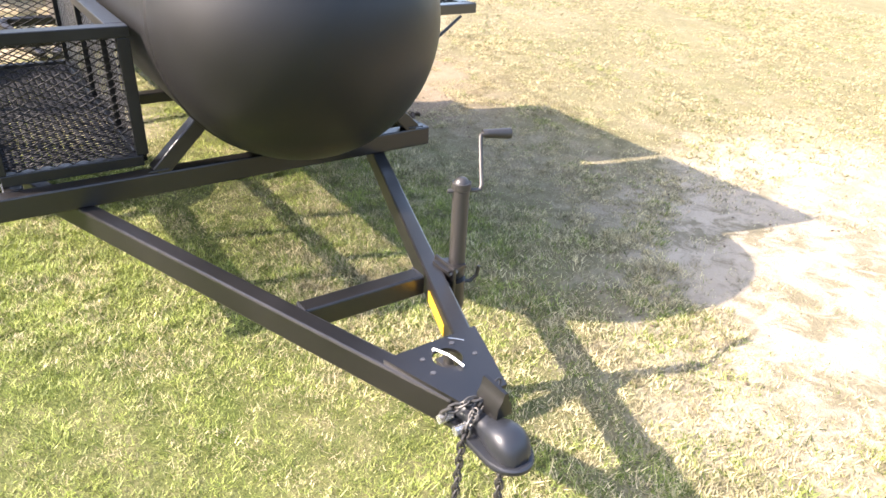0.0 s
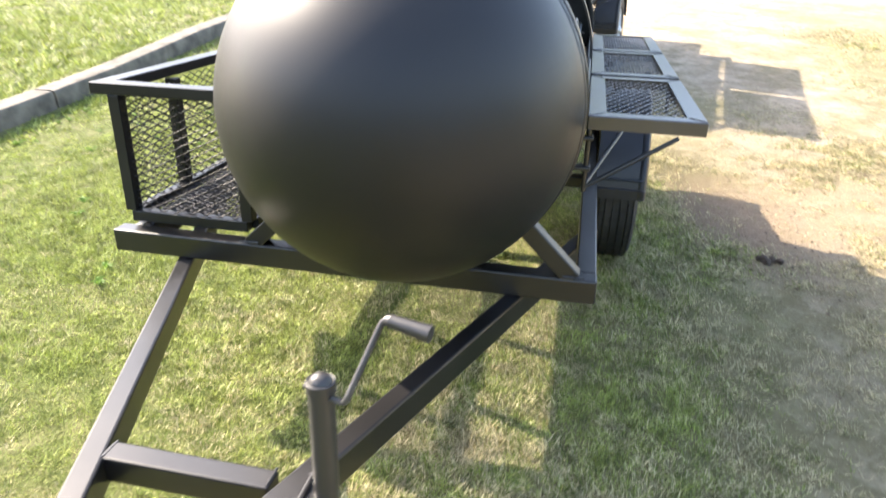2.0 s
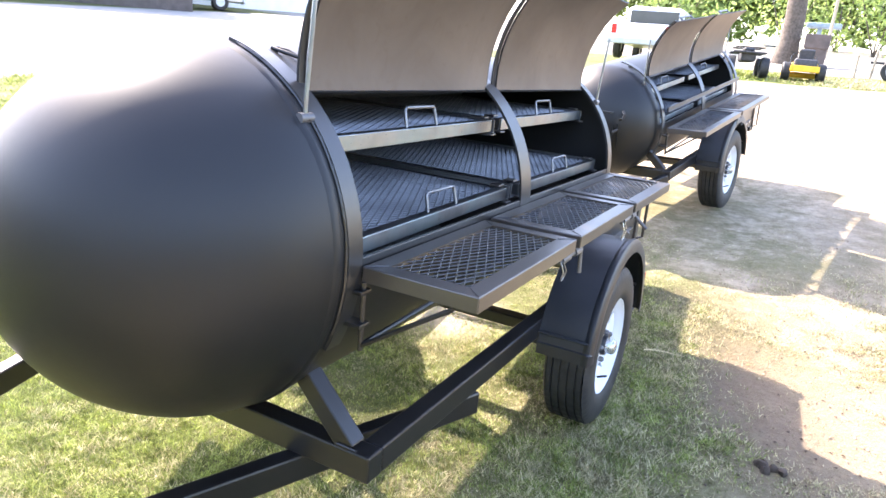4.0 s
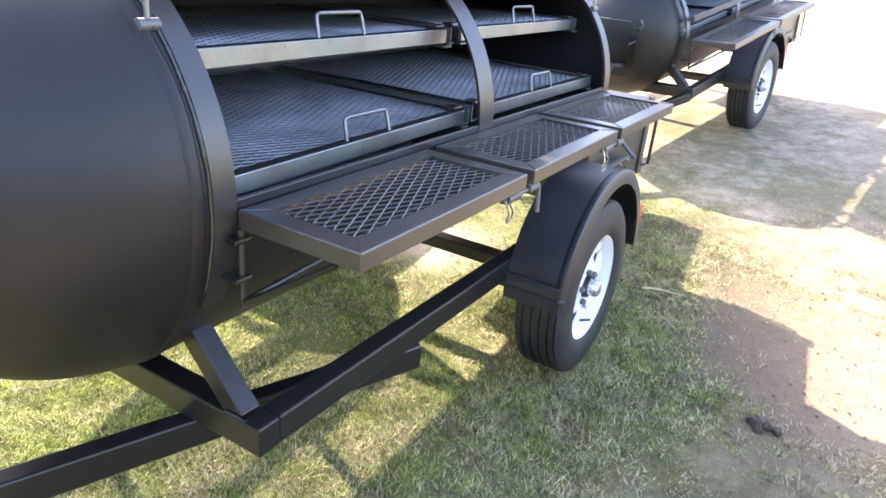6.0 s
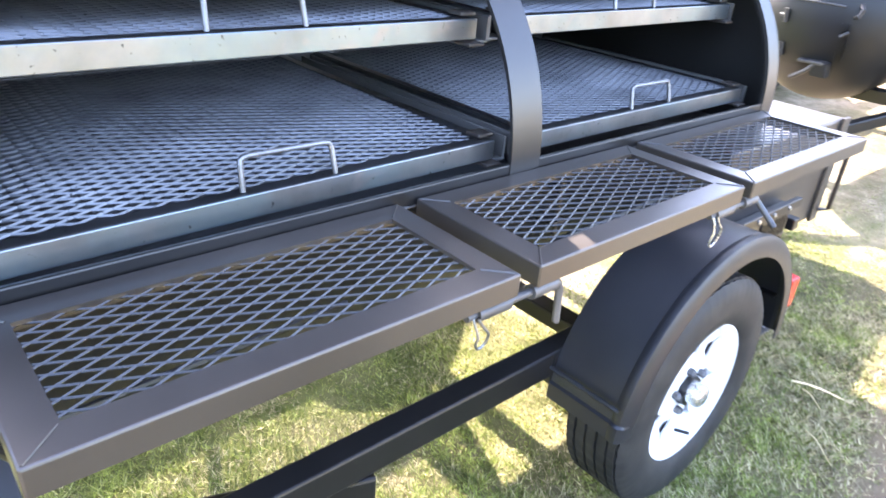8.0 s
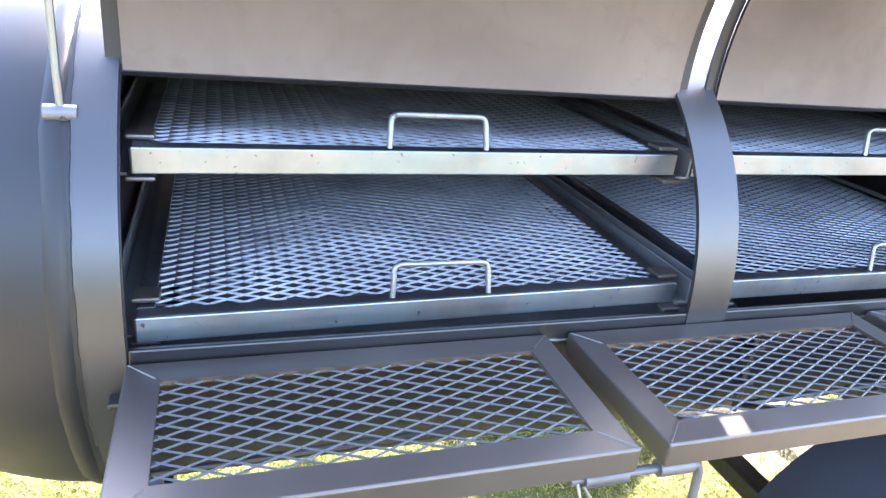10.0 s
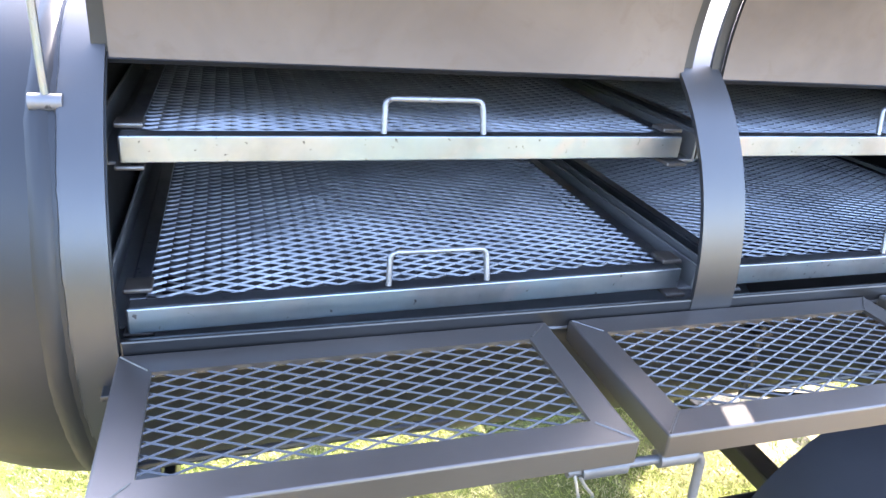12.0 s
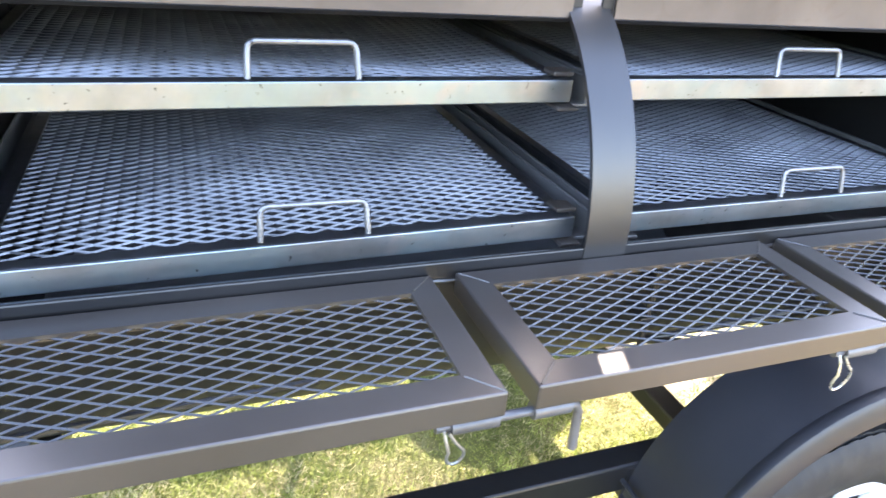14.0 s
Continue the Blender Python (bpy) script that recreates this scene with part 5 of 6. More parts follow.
# ---- the second trailer, farther along the row ----
XF[0] = Matrix.Translation((1.4225, 7.688, 0.313)) @ Matrix.Rotation(radians(-5.86), 4, "Z") @ Matrix.Rotation(radians(-1.53), 4, "Y") @ Matrix.Rotation(radians(7.94), 4, "X") @ Matrix.Scale(0.985, 4) @ Matrix.Translation((-1.48, -3.6, 0))
TX, TR = 0.840, 0.430                   # a slimmer tank
smoker("satin black tank smoker on a trailer, lids raised, two shelves", near=False)
for ya, yb in ((2.193, 3.100), (3.212, 4.128)):
    grate(1.235, 1.230, ya, yb, 1.046, 0.76, LOWER)
    grate(1.130, 1.127, ya, yb, 1.256, 0.62, UPPER)
XF[0] = Matrix.Identity(4)

# ---- kerb ----
def build_kerb():
    k = thing("kerb", (KERB_X, 6.0, 0.0), "weathered pale concrete kerb along the lawn", "kerb", kind="structure")
    y = -4.0
    while y < 30.0:
        bm = B()
        n = 4
        rows = []
        for i in range(n + 1):
            yy = y + 0.012 + (2.976 * i / n)
            z = ground_height(KERB_X + 0.3, yy)
            w = 0.006 * noise.noise((yy * 2.0, 0, 3.0))
            rows.append(((KERB_X + 0.012, yy, z - 0.15), (KERB_X + 0.008, yy, z + 0.03), (KERB_X + w, yy, z + 0.135), (KERB_X - 0.018, yy, z + 0.158 + w), (KERB_X - 0.05, yy, z + 0.163), (KERB_X - 0.20, yy, z + 0.16 + w), (KERB_X - 0.21, yy, z - 0.15)))
        slab_curve(bm, rows)
        part("kerb_stone", bm, M_CONC, k)
        y += 3.0


build_kerb()


# ---- grass ----
def smooth_noise(x, y, cell, seed):
    """Value noise on arrays."""
    rng = np.random.default_rng(seed)
    tab = rng.random((256, 256))
    fx, fy = x / cell + 500.0, y / cell + 500.0
    ix, iy = np.floor(fx).astype(int), np.floor(fy).astype(int)
    tx, ty = fx - ix, fy - iy
    tx, ty = tx * tx * (3 - 2 * tx), ty * ty * (3 - 2 * ty)
    a, b = tab[ix % 256, iy % 256], tab[(ix + 1) % 256, iy % 256]
    c, d = tab[ix % 256, (iy + 1) % 256], tab[(ix + 1) % 256, (iy + 1) % 256]
    return (a * (1 - tx) + b * tx) * (1 - ty) + (c * (1 - tx) + d * tx) * ty


def heights(x, y):
    s = y - 2.9 + 0.35 * np.clip(x - 1.2, 0.0, 1.5)
    z = sum(np.interp(s + d, RISE_S, RISE_Z) for d in (-0.5, -0.25, 0.0, 0.25, 0.5)) / 5 - 0.008
    return z + np.where(x < KERB_X - 0.1, 0.13, 0.0)


def build_grass(name, label, lo, hi, count, tall, wide, seed, bare=True):
    rng = np.random.default_rng(seed)
    tufts = count // 7
    ox, oy = rng.normal(0, 0.20 * tall, tufts * 7), rng.normal(0, 0.20 * tall, tufts * 7)
    x = np.repeat(rng.uniform(lo[0], hi[0], tufts), 7) + ox
    y = np.repeat(rng.uniform(lo[1], hi[1], tufts), 7) + oy
    out = np.arctan2(oy, ox)
    count = tufts * 7
    patch = 0.45 * smooth_noise(x, y, 0.8, seed + 1) + 0.3 * smooth_noise(x, y, 0.22, seed + 2) + 0.25 * smooth_noise(x, y, 0.07, seed + 3)
    keep = 0.42 + 2.3 * (patch - 0.30)
    if bare:
        wob = smooth_noise(x, y, 0.9, seed + 4) - 0.5
        keep *= 1.0 - 0.20 * np.clip((x + 1.2 * wob - 1.9) / 1.0, 0, 1)
        keep *= 1.0 - 0.85 * np.clip((y + 0.8 * wob - 4.75 - 0.45 * np.clip((2.0 - x) / 0.4, 0, 1)) / 0.6, 0, 1) * np.clip((x + 0.3) / 0.8, 0, 1)
        keep *= 1.0 - 0.30 * np.clip((x + 0.7 * wob - 1.9) / 0.5, 0, 1) * np.clip((y - 0.9) / 1.0, 0, 1)
        dd = np.hypot((y - 4.2) * 0.966 - (x - 2.2) * 0.42, (x - 2.2) * 2.0 + (y - 4.2) * 0.88) + 0.4 * wob
        keep *= np.clip((dd - 0.55) / 0.35, 0.06, 1)
        clump = 0.6 * smooth_noise(x, y, 0.13, seed + 6) + 0.4 * smooth_noise(x, y, 0.33, seed + 7)
        east = np.clip((x - 1.5) / 0.7, 0, 1)
        keep *= 1.0 + east * (np.clip((clump - 0.40) / 0.16, 0.05, 1) * 1.9 - 1.0)
        rag = 0.7 * wob + 0.8 * (smooth_noise(x, y, 0.22, seed + 5) - 0.5)
        keep *= np.clip((np.hypot(((x - 3.1) * 0.857 + (y - 1.3) * 0.515) * 0.45, ((y - 1.3) * 0.857 - (x - 3.1) * 0.515) * 0.95) + 0.8 * rag - 0.6) / 0.40, 0.12, 1)
        spots = np.hypot((x - 0.52) * 1.5, (y - 4.2) * 1.7)
        keep *= np.clip((spots + 0.5 * rag - 0.2) / 0.45, 0.2, 1)
    rim = np.minimum(np.minimum(x - lo[0], hi[0] - x), np.minimum(y - lo[1], hi[1] - y))
    keep *= np.clip(rim / 0.9 + 0.6 * (patch - 0.5), 0.0, 1.0)
    ok = (rng.random(count) < keep) & ~((x > KERB_X - 0.23) & (x < KERB_X + 0.03))
    x, y, patch, out = x[ok], y[ok], patch[ok], out[ok]
    n = len(x)
    z = heights(x, y) - 0.004
    h = tall * (0.4 + 0.8 * rng.random(n)) * (0.3 + 1.4 * patch)
    h = h * (1.0 + 0.5 * np.clip((-0.2 - x) / 1.0, 0, 1))
    w = wide * (0.6 + 0.8 * rng.random(n))
    b = out + rng.normal(0, 0.7, n)
    a = b + math.pi / 2 + rng.normal(0, 0.5, n)
    lean = h * rng.uniform(0.3, 1.6, n)
    dx, dy = np.cos(a) * w / 2, np.sin(a) * w / 2
    co = np.empty((n, 3, 3))
    co[:, 0] = np.stack((x - dx, y - dy, z), 1)
    co[:, 1] = np.stack((x + dx, y + dy, z), 1)
    co[:, 2] = np.stack((x + np.cos(b) * lean, y + np.sin(b) * lean, z + h * 0.85), 1)
    me = bpy.data.meshes.new(name)
    me.vertices.add(3 * n)
    me.vertices.foreach_set("co", co.ravel())
    me.loops.add(3 * n)
    me.loops.foreach_set("vertex_index", np.arange(3 * n, dtype=np.int32))
    me.polygons.add(n)
    me.polygons.foreach_set("loop_start", (np.arange(n) * 3).astype(np.int32))
    me.update(calc_edges=True)
    me.materials.append(M_GRASS)
    tagged(new(name, me), label, "grass", kind="stuff")


build_grass("grass", "short patchy mown grass, green mixed with dry straw", (-3.6, -1.0), (4.1, 6.8), 2000000, 0.020, 0.0045, 11)
build_grass("dense_grass", "thicker short green grass under and beside the trailer", (-0.9, 0.2), (2.0, 5.2), 470000, 0.025, 0.0044, 13)
build_grass("dry_grass", "thin dry yellowish grass on the open yard", (3.2, -2.0), (10.0, 10.0), 520000, 0.022, 0.0075, 15, bare=False)
build_grass("lawn_grass", "bright green lawn grass behind the kerb", (-9.6, -2.0), (-2.3, 15.0), 260000, 0.05, 0.011, 21, bare=False)
build_grass("verge_grass", "bright green grass on the far verge", (-3.0, 21.8), (9.0, 27.5), 16000, 0.10, 0.03, 31, bare=False)


def weed(x, y, r, seed):
    """A low broad-leaved weed: a rosette of folded leaves."""
    rnd = random.Random(seed)
    bm = B()
    z0 = ground_height(x, y)
    root = bm.verts.new((x, y, z0))
    for k in range(16):
        a = rnd.random() * math.tau
        l, w, up = r * (0.5 + rnd.random() * 0.6), r * 0.16, r * (0.2 + 0.6 * rnd.random())
        d = Vector((math.cos(a), math.sin(a), 0))
        s = Vector((-d.y, d.x, 0))
        o = Vector((x, y, z0))
        pts = [o, o + d * l * 0.5 + s * w + Vector((0, 0, up * 0.8)), o + d * l + Vector((0, 0, up * 0.7)), o + d * l * 0.5 - s * w + Vector((0, 0, up * 0.8)), o + d * l * 0.5 + Vector((0, 0, up * 0.62))]
        v = [root] + [bm.verts.new(p) for p in pts[1:]]
        for f in ((0, 1, 4), (1, 2, 4), (2, 3, 4), (3, 0, 4)):
            bm.faces.new([v[i] for i in f])
    solo("weed", bm, M_WEED, "low bright green broad-leaved weed in the lawn", "weed", "weeds in the lawn", smooth=None)


M_WEED = leafy("weed_leaf", (0.10, 0.20, 0.025), (0.22, 0.36, 0.06), (0.17, 0.27, 0.06))
rw = random.Random(5)
for k in range(46):
    weed(-0.45 - 2.2 * rw.random() ** 0.8, 1.6 + 3.6 * rw.random(), 0.030 + 0.028 * rw.random(), k)

# ---- litter on the ground ----
bm = B()
rr = random.Random(3)
for k in range(9):
    c = Vector((2.24 + rr.uniform(-0.05, 0.05), 3.65 + rr.uniform(-0.022, 0.022), 0))
    c.z = ground_height(c.x, c.y) + 0.008
    bmesh.ops.create_icosphere(bm, subdivisions=2, radius=0.012 + 0.010 * rr.random(), matrix=Matrix.Translation(c))
for v in bm.verts:
    v.co += Vector((noise.noise(v.co * 40), noise.noise(v.co * 40 + Vector((5, 0, 0))), noise.noise(v.co * 40 + Vector((0, 9, 0))))) * 0.012
solo("earth_clod", bm, M_CLOD, "small dark lump of crumbled earth on the grass", "clod")
for a, b, w in (((1.56, 4.36), (1.75, 4.41), 0.0065), ((1.60, 4.345), (1.69, 4.30), 0.002), ((1.70, 4.16), (1.82, 4.08), 0.002)):
    bm = B()
    rows = []
    for k in range(9):
        t = k / 8
        c = Vector((a[0] + (b[0] - a[0]) * t, a[1] + (b[1] - a[1]) * t + 0.006 * math.sin(4 * t), 0))
        c.z = ground_height(c.x, c.y) + 0.016 + 0.004 * math.sin(5 * t)
        d = Vector((a[1] - b[1], b[0] - a[0], 0)).normalized() * w * (1.0 - 0.6 * t * t)
        rows.append((c - d + Vector((0, 0, 0.003)), c, c + d + Vector((0, 0, 0.003)), c + Vector((0, 0, 0.0015))))
    slab_curve(bm, rows)
    solo("straw_stalk", bm, M_STRAW, "dry yellow straw stalk lying on the grass", "straw", "straw stalks")
bm = B()
rod(bm, [(0.30, 0.80, 0.03), (0.36, 0.83, 0.036), (0.42, 0.865, 0.03), (0.46, 0.87, 0.05)], [0.005, 0.007, 0.008, 0.011], 8)
solo("twig", bm, M_WOOD, "dry grey twig lying in the grass", "twig")


def build_litter():
    """Dry leaf scraps and crumbs of earth on the worn ground."""
    rng = np.random.default_rng(91)
    n = 15000
    x = 1.5 + 2.4 * rng.random(n) ** 0.8
    y = 0.6 + 6.4 * rng.random(n)
    lump = smooth_noise(x, y, 0.35, 92)
    near = np.clip(1.2 - np.hypot((x - 2.4) * 0.9, (y - 4.4) * 0.6), 0.12, 1.0)
    ok = rng.random(n) < near * np.clip(2.6 * (lump - 0.25), 0.1, 1.0)
    x, y = x[ok], y[ok]
    n = len(x)
    z = heights(x, y) + 0.004
    r = 0.003 + 0.007 * rng.random(n) ** 2
    a = rng.uniform(0, math.tau, n)
    co = np.empty((n, 4, 3))
    for k in range(3):
        b = a + k * math.tau / 3 + rng.normal(0, 0.35, n)
        co[:, k] = np.stack((x + np.cos(b) * r, y + np.sin(b) * r, z + rng.normal(0, 0.0015, n)), 1)
    co[:, 3] = np.stack((x, y, z + r * 0.6), 1)
    idx = np.arange(n)[:, None, None] * 4 + np.array([[0, 1, 3], [1, 2, 3], [2, 0, 3]])[None]
    me = bpy.data.meshes.new("litter")
    me.from_pydata(co.reshape(-1, 3).tolist(), [], idx.reshape(-1, 3).tolist())
    me.materials.append(M_LITTER)
    tagged(new("litter", me), "dry leaf scraps and crumbs of earth on worn ground", "litter", kind="stuff")


def litter_mat():
    m = Mat("dry_litter")
    c = m.ramp(m.island(), (0.0, (0.05, 0.032, 0.02)), (0.5, (0.16, 0.11, 0.07)), (0.8, (0.30, 0.23, 0.15)), (1.0, (0.44, 0.37, 0.25)))
    m.set(Base_Color=c, Roughness=0.85)
    return m.m


M_LITTER = litter_mat()
build_litter()

# ---- beyond the trailers ----
def at_ground(x, y):
    return Vector((x, y, ground_height(x, y)))


def leaf_cloud(bm, centre, radii, count, size, seed):
    """Loose leaves gathered in clumps, with gaps and an uneven outline."""
    rnd = random.Random(seed)
    clumps = []
    for _ in range(max(6, count // 60)):
        while True:
            p = Vector((rnd.uniform(-1, 1), rnd.uniform(-1, 1), rnd.uniform(-1, 1)))
            if 0.35 < p.length < 1.0:
                break
        clumps.append(Vector(centre) + Vector((p.x * radii[0], p.y * radii[1], p.z * radii[2])))
    for _ in range(count):
        c = rnd.choice(clumps)
        o = c + Vector((rnd.gauss(0, 0.16) * radii[0], rnd.gauss(0, 0.16) * radii[1], rnd.gauss(0, 0.16) * radii[2]))
        u = Vector((rnd.gauss(0, 1), rnd.gauss(0, 1), rnd.gauss(0, 1))).normalized()
        v = u.orthogonal().normalized()
        s = size * (0.6 + 0.8 * rnd.random())
        bm.faces.new([bm.verts.new(q) for q in (o - u * s, o + v * s * 0.45, o + u * s, o - v * s * 0.45)])
    return bm


def tree(x, y, r, h, seed, label):
    base = at_ground(x, y)
    t = thing("tree", base, label, "tree")
    bm = B()
    rnd = random.Random(seed)
    pts = [base + Vector((0.10 * math.sin(k * 0.9), 0.06 * math.cos(k), h * 0.7 * k / 9 - 0.1)) for k in range(10)]
    rod(bm, pts, [r * (1.35 if k == 0 else 1.06 - 0.05 * k) for k in range(10)], 18)
    for v in bm.verts:
        v.co += Vector((noise.noise(v.co * 5), noise.noise(v.co * 5 + Vector((7, 0, 0))), 0)) * r * 0.14
    part("trunk", bm, M_BARK, t, "thick grey-brown furrowed trunk")
    for k in range(7):
        a = k * 2.4
        s = pts[-1 - k % 3]
        e = s + Vector((math.cos(a) * h * 0.25, math.sin(a) * h * 0.25, h * (0.12 + 0.1 * rnd.random())))
        bm = B()
        rod(bm, [s, (s + e) / 2 + Vector((0, 0, 0.25)), e], [r * 0.4, r * 0.25, r * 0.1], 8)
        part("limb", bm, M_BARK, t)
    bm = B()
    leaf_cloud(bm, base + Vector((0, 0, h * 0.86)), (h * 0.36, h * 0.36, h * 0.22), 2600, 0.12, seed)
    tagged(part("crown", bm, M_LEAF, t, smooth=None), kind="stuff")


def shrub(x, y, w, h, seed, label="leafy green shrub at the edge of the lot", z=None, count=900):
    base = at_ground(x, y)
    if z is not None:
        base.z = z
    t = thing("shrub", base, label, "shrub", "shrubs behind the lot")
    for k in range(4):
        bm = B()
        a = k * 1.7
        rod(bm, [base - Vector((0, 0, 0.1)), base + Vector((math.cos(a) * w * 0.2, math.sin(a) * w * 0.2, h * 0.6))], [0.05, 0.02], 6)
        part("stem", bm, M_BARK, t)
    bm = B()
    leaf_cloud(bm, base + Vector((0, 0, h * 0.52)), (w * 0.5, w * 0.4, h * 0.5), count, 0.13, seed)
    tagged(part("foliage", bm, M_LEAFL, t, smooth=None), kind="stuff")


def small_wheel(parent, c, r, w, axis_y, mat=None):
    """Tyre and hub of a small machine; the axle lies along the given level direction."""
    d = Vector((axis_y[0], axis_y[1], 0)).normalized()
    rot = d.to_track_quat("X", "Z").to_matrix().to_4x4()
    bm = B()
    lathe(bm, [(-w / 2, r * 0.55), (-w / 2, r * 0.9), (-w * 0.35, r), (w * 0.35, r), (w / 2, r * 0.9), (w / 2, r * 0.55)], (0, 0, 0), "x", 24, closed=True)
    bm.transform(Matrix.Translation(c) @ rot)
    t = part("tyre", bm, M_RUBBER, parent)
    bm = B()
    lathe(bm, [(-w * 0.3, r * 0.15), (-w * 0.3, r * 0.56), (w * 0.3, r * 0.56), (w * 0.42, r * 0.15)], (0, 0, 0), "x", 20)
    bm.transform(Matrix.Translation(c) @ rot)
    part("hub", bm, mat or M_GREYP, t)


def mower(x, y, turn):
    """Zero-turn mower, seen from behind."""
    b = at_ground(x, y)
    keep = XF[0].copy()
    XF[0] = Matrix.Translation(b) @ Matrix.Rotation(radians(turn), 4, "Z")
    t = thing("riding_mower", (0, 0, 0), "yellow zero-turn riding mower with a dark seat", "lawn mower")
    bm = B()
    box(bm, (-0.36, -0.35, 0.30), (0.36, 0.55, 0.52), 0.05)
    part("body", bm, M_YELLOW, t, smooth=50)
    bm = B()
    box(bm, (-0.30, -0.62, 0.34), (0.30, -0.32, 0.62), 0.06)
    part("engine_cover", bm, M_SEAT, t)
    bm = B()
    box(bm, (-0.38, -0.68, 0.26), (0.38, -0.58, 0.44), 0.03)
    part("rear_bumper", bm, M_YELLOW, t)
    bm = B()
    box(bm, (-0.55, 0.05, 0.10), (0.55, 0.85, 0.26), 0.05)
    part("cutting_deck", bm, M_YELLOW, t)
    bm = B()
    box(bm, (-0.24, -0.22, 0.54), (0.24, 0.28, 0.66), 0.05)
    seat = part("seat", bm, M_SEAT, t, "dark grey padded seat", smooth=60)
    bm = B()
    beam(bm, (0, -0.24, 0.58), (0, -0.31, 0.90), 0.40, 0.10, up=(0, 1, 0), bevel=0.04)
    part("backrest", bm, M_SEAT, seat, smooth=60)
    for s in (-1, 1):
        bm = B()
        rod(bm, [(s * 0.34, 0.30, 0.5), (s * 0.34, 0.38, 0.72), (s * 0.20, 0.42, 0.82), (s * 0.06, 0.42, 0.82)], 0.016, 8)
        part("lap_bar", bm, M_FRAME, t)
        small_wheel(t, (s * 0.46, -0.30, 0.26), 0.26, 0.22, (1, 0))
        small_wheel(t, (s * 0.36, 0.98, 0.15), 0.15, 0.11, (1, 0))
    XF[0] = keep


def quad_bike(x, y, turn):
    b = at_ground(x, y)
    keep = XF[0].copy()
    XF[0] = Matrix.Translation(b) @ Matrix.Rotation(radians(turn), 4, "Z")
    t = thing("quad_bike", (0, 0, 0), "black quad bike parked on the verge", "quad bike")
    bm = B()
    box(bm, (-0.20, -0.7, 0.42), (0.20, 0.7, 0.72), 0.07)
    part("body", bm, M_SEAT, t, smooth=60)
    for yy in (-0.62, 0.62):
        bm = B()
        box(bm, (-0.46, yy - 0.28, 0.66), (0.46, yy + 0.28, 0.72), 0.025)
        part("mudguard", bm, M_SEAT, t)
        bm = B()
        rod(bm, [(-0.4, yy - 0.25, 0.83), (0.4, yy - 0.25, 0.83), (0.4, yy + 0.25, 0.83), (-0.4, yy + 0.25, 0.83), (-0.4, yy - 0.25, 0.83)], 0.014, 6)
        part("rack", bm, M_FRAME, t)
        for s in (-1, 1):
            small_wheel(t, (s * 0.46, yy, 0.29), 0.29, 0.24, (1, 0))
    bm = B()
    box(bm, (-0.15, -0.55, 0.72), (0.15, 0.15, 0.84), 0.05)
    part("seat", bm, M_SEAT, t, smooth=60)
    bm = B()
    rod(bm, [(-0.40, 0.22, 1.06), (-0.15, 0.34, 1.08), (0.0, 0.36, 0.98), (0.15, 0.34, 1.08), (0.40, 0.22, 1.06)], 0.016, 8)
    part("handlebar", bm, M_FRAME, t)
    XF[0] = keep


def far_tank_smoker(x, y, turn):
    """The older tank smoker on the verge, with a galvanised band."""
    b = at_ground(x, y)
    keep = XF[0].copy()
    XF[0] = Matrix.Translation(b) @ Matrix.Rotation(radians(turn), 4, "Z")
    t = thing("old_smoker", (0, 0, 0), "old black tank smoker with a galvanised band", "barbecue trailer")
    bm = B()
    lathe(bm, [(0.0, 0.001), (0.05, 0.20), (0.16, 0.30), (0.9, 0.34), (0.95, 0.34)], (0, 0, 0.98), "x", 32)
    part("tank_end", bm, M_GREYPIPE, t, smooth=50)
    bm = B()
    lathe(bm, [(0.95, 0.36), (1.55, 0.36)], (0, 0, 0.98), "x", 32)
    part("band", bm, M_GREYP, t, "pale galvanised steel band")
    bm = B()
    lathe(bm, [(1.55, 0.345), (1.9, 0.345), (1.92, 0.30), (1.93, 0.001)], (0, 0, 0.98), "x", 32)
    part("tank", bm, M_BLACK, t)
    bm = B()
    lathe(bm, [(2.0, 0.001), (2.0, 0.27), (4.6, 0.27), (4.6, 0.001)], (0, 0, 0.90), "x", 28)
    part("long_tank", bm, M_BLACK, t)
    bm = B()
    beam(bm, (-0.5, 0, 0.56), (4.6, 0, 0.56), 0.08, 0.08, bevel=0.006)
    part("frame_beam", bm, M_FRAME, t)
    for xx in (0.15, 2.3):
        for s in (-1, 1):
            small_wheel(t, (xx, s * 0.5, 0.33), 0.33, 0.2, (0, 1))
    for xx in (1.2, 3.4, 4.2):
        bm = B()
        beam(bm, (xx, -0.2, 0.0), (xx, -0.2, 0.56), 0.08, 0.08, up=(0, 1, 0), bevel=0.004)
        part("leg", bm, M_FRAME, t)
    bm = B()
    beam(bm, (2.05, -0.05, 0.02), (2.15, -0.05, 0.62), 0.35, 0.5, up=(1, 0, 0), bevel=0.02)
    part("fire_chamber", bm, M_BLACK, t)
    XF[0] = keep


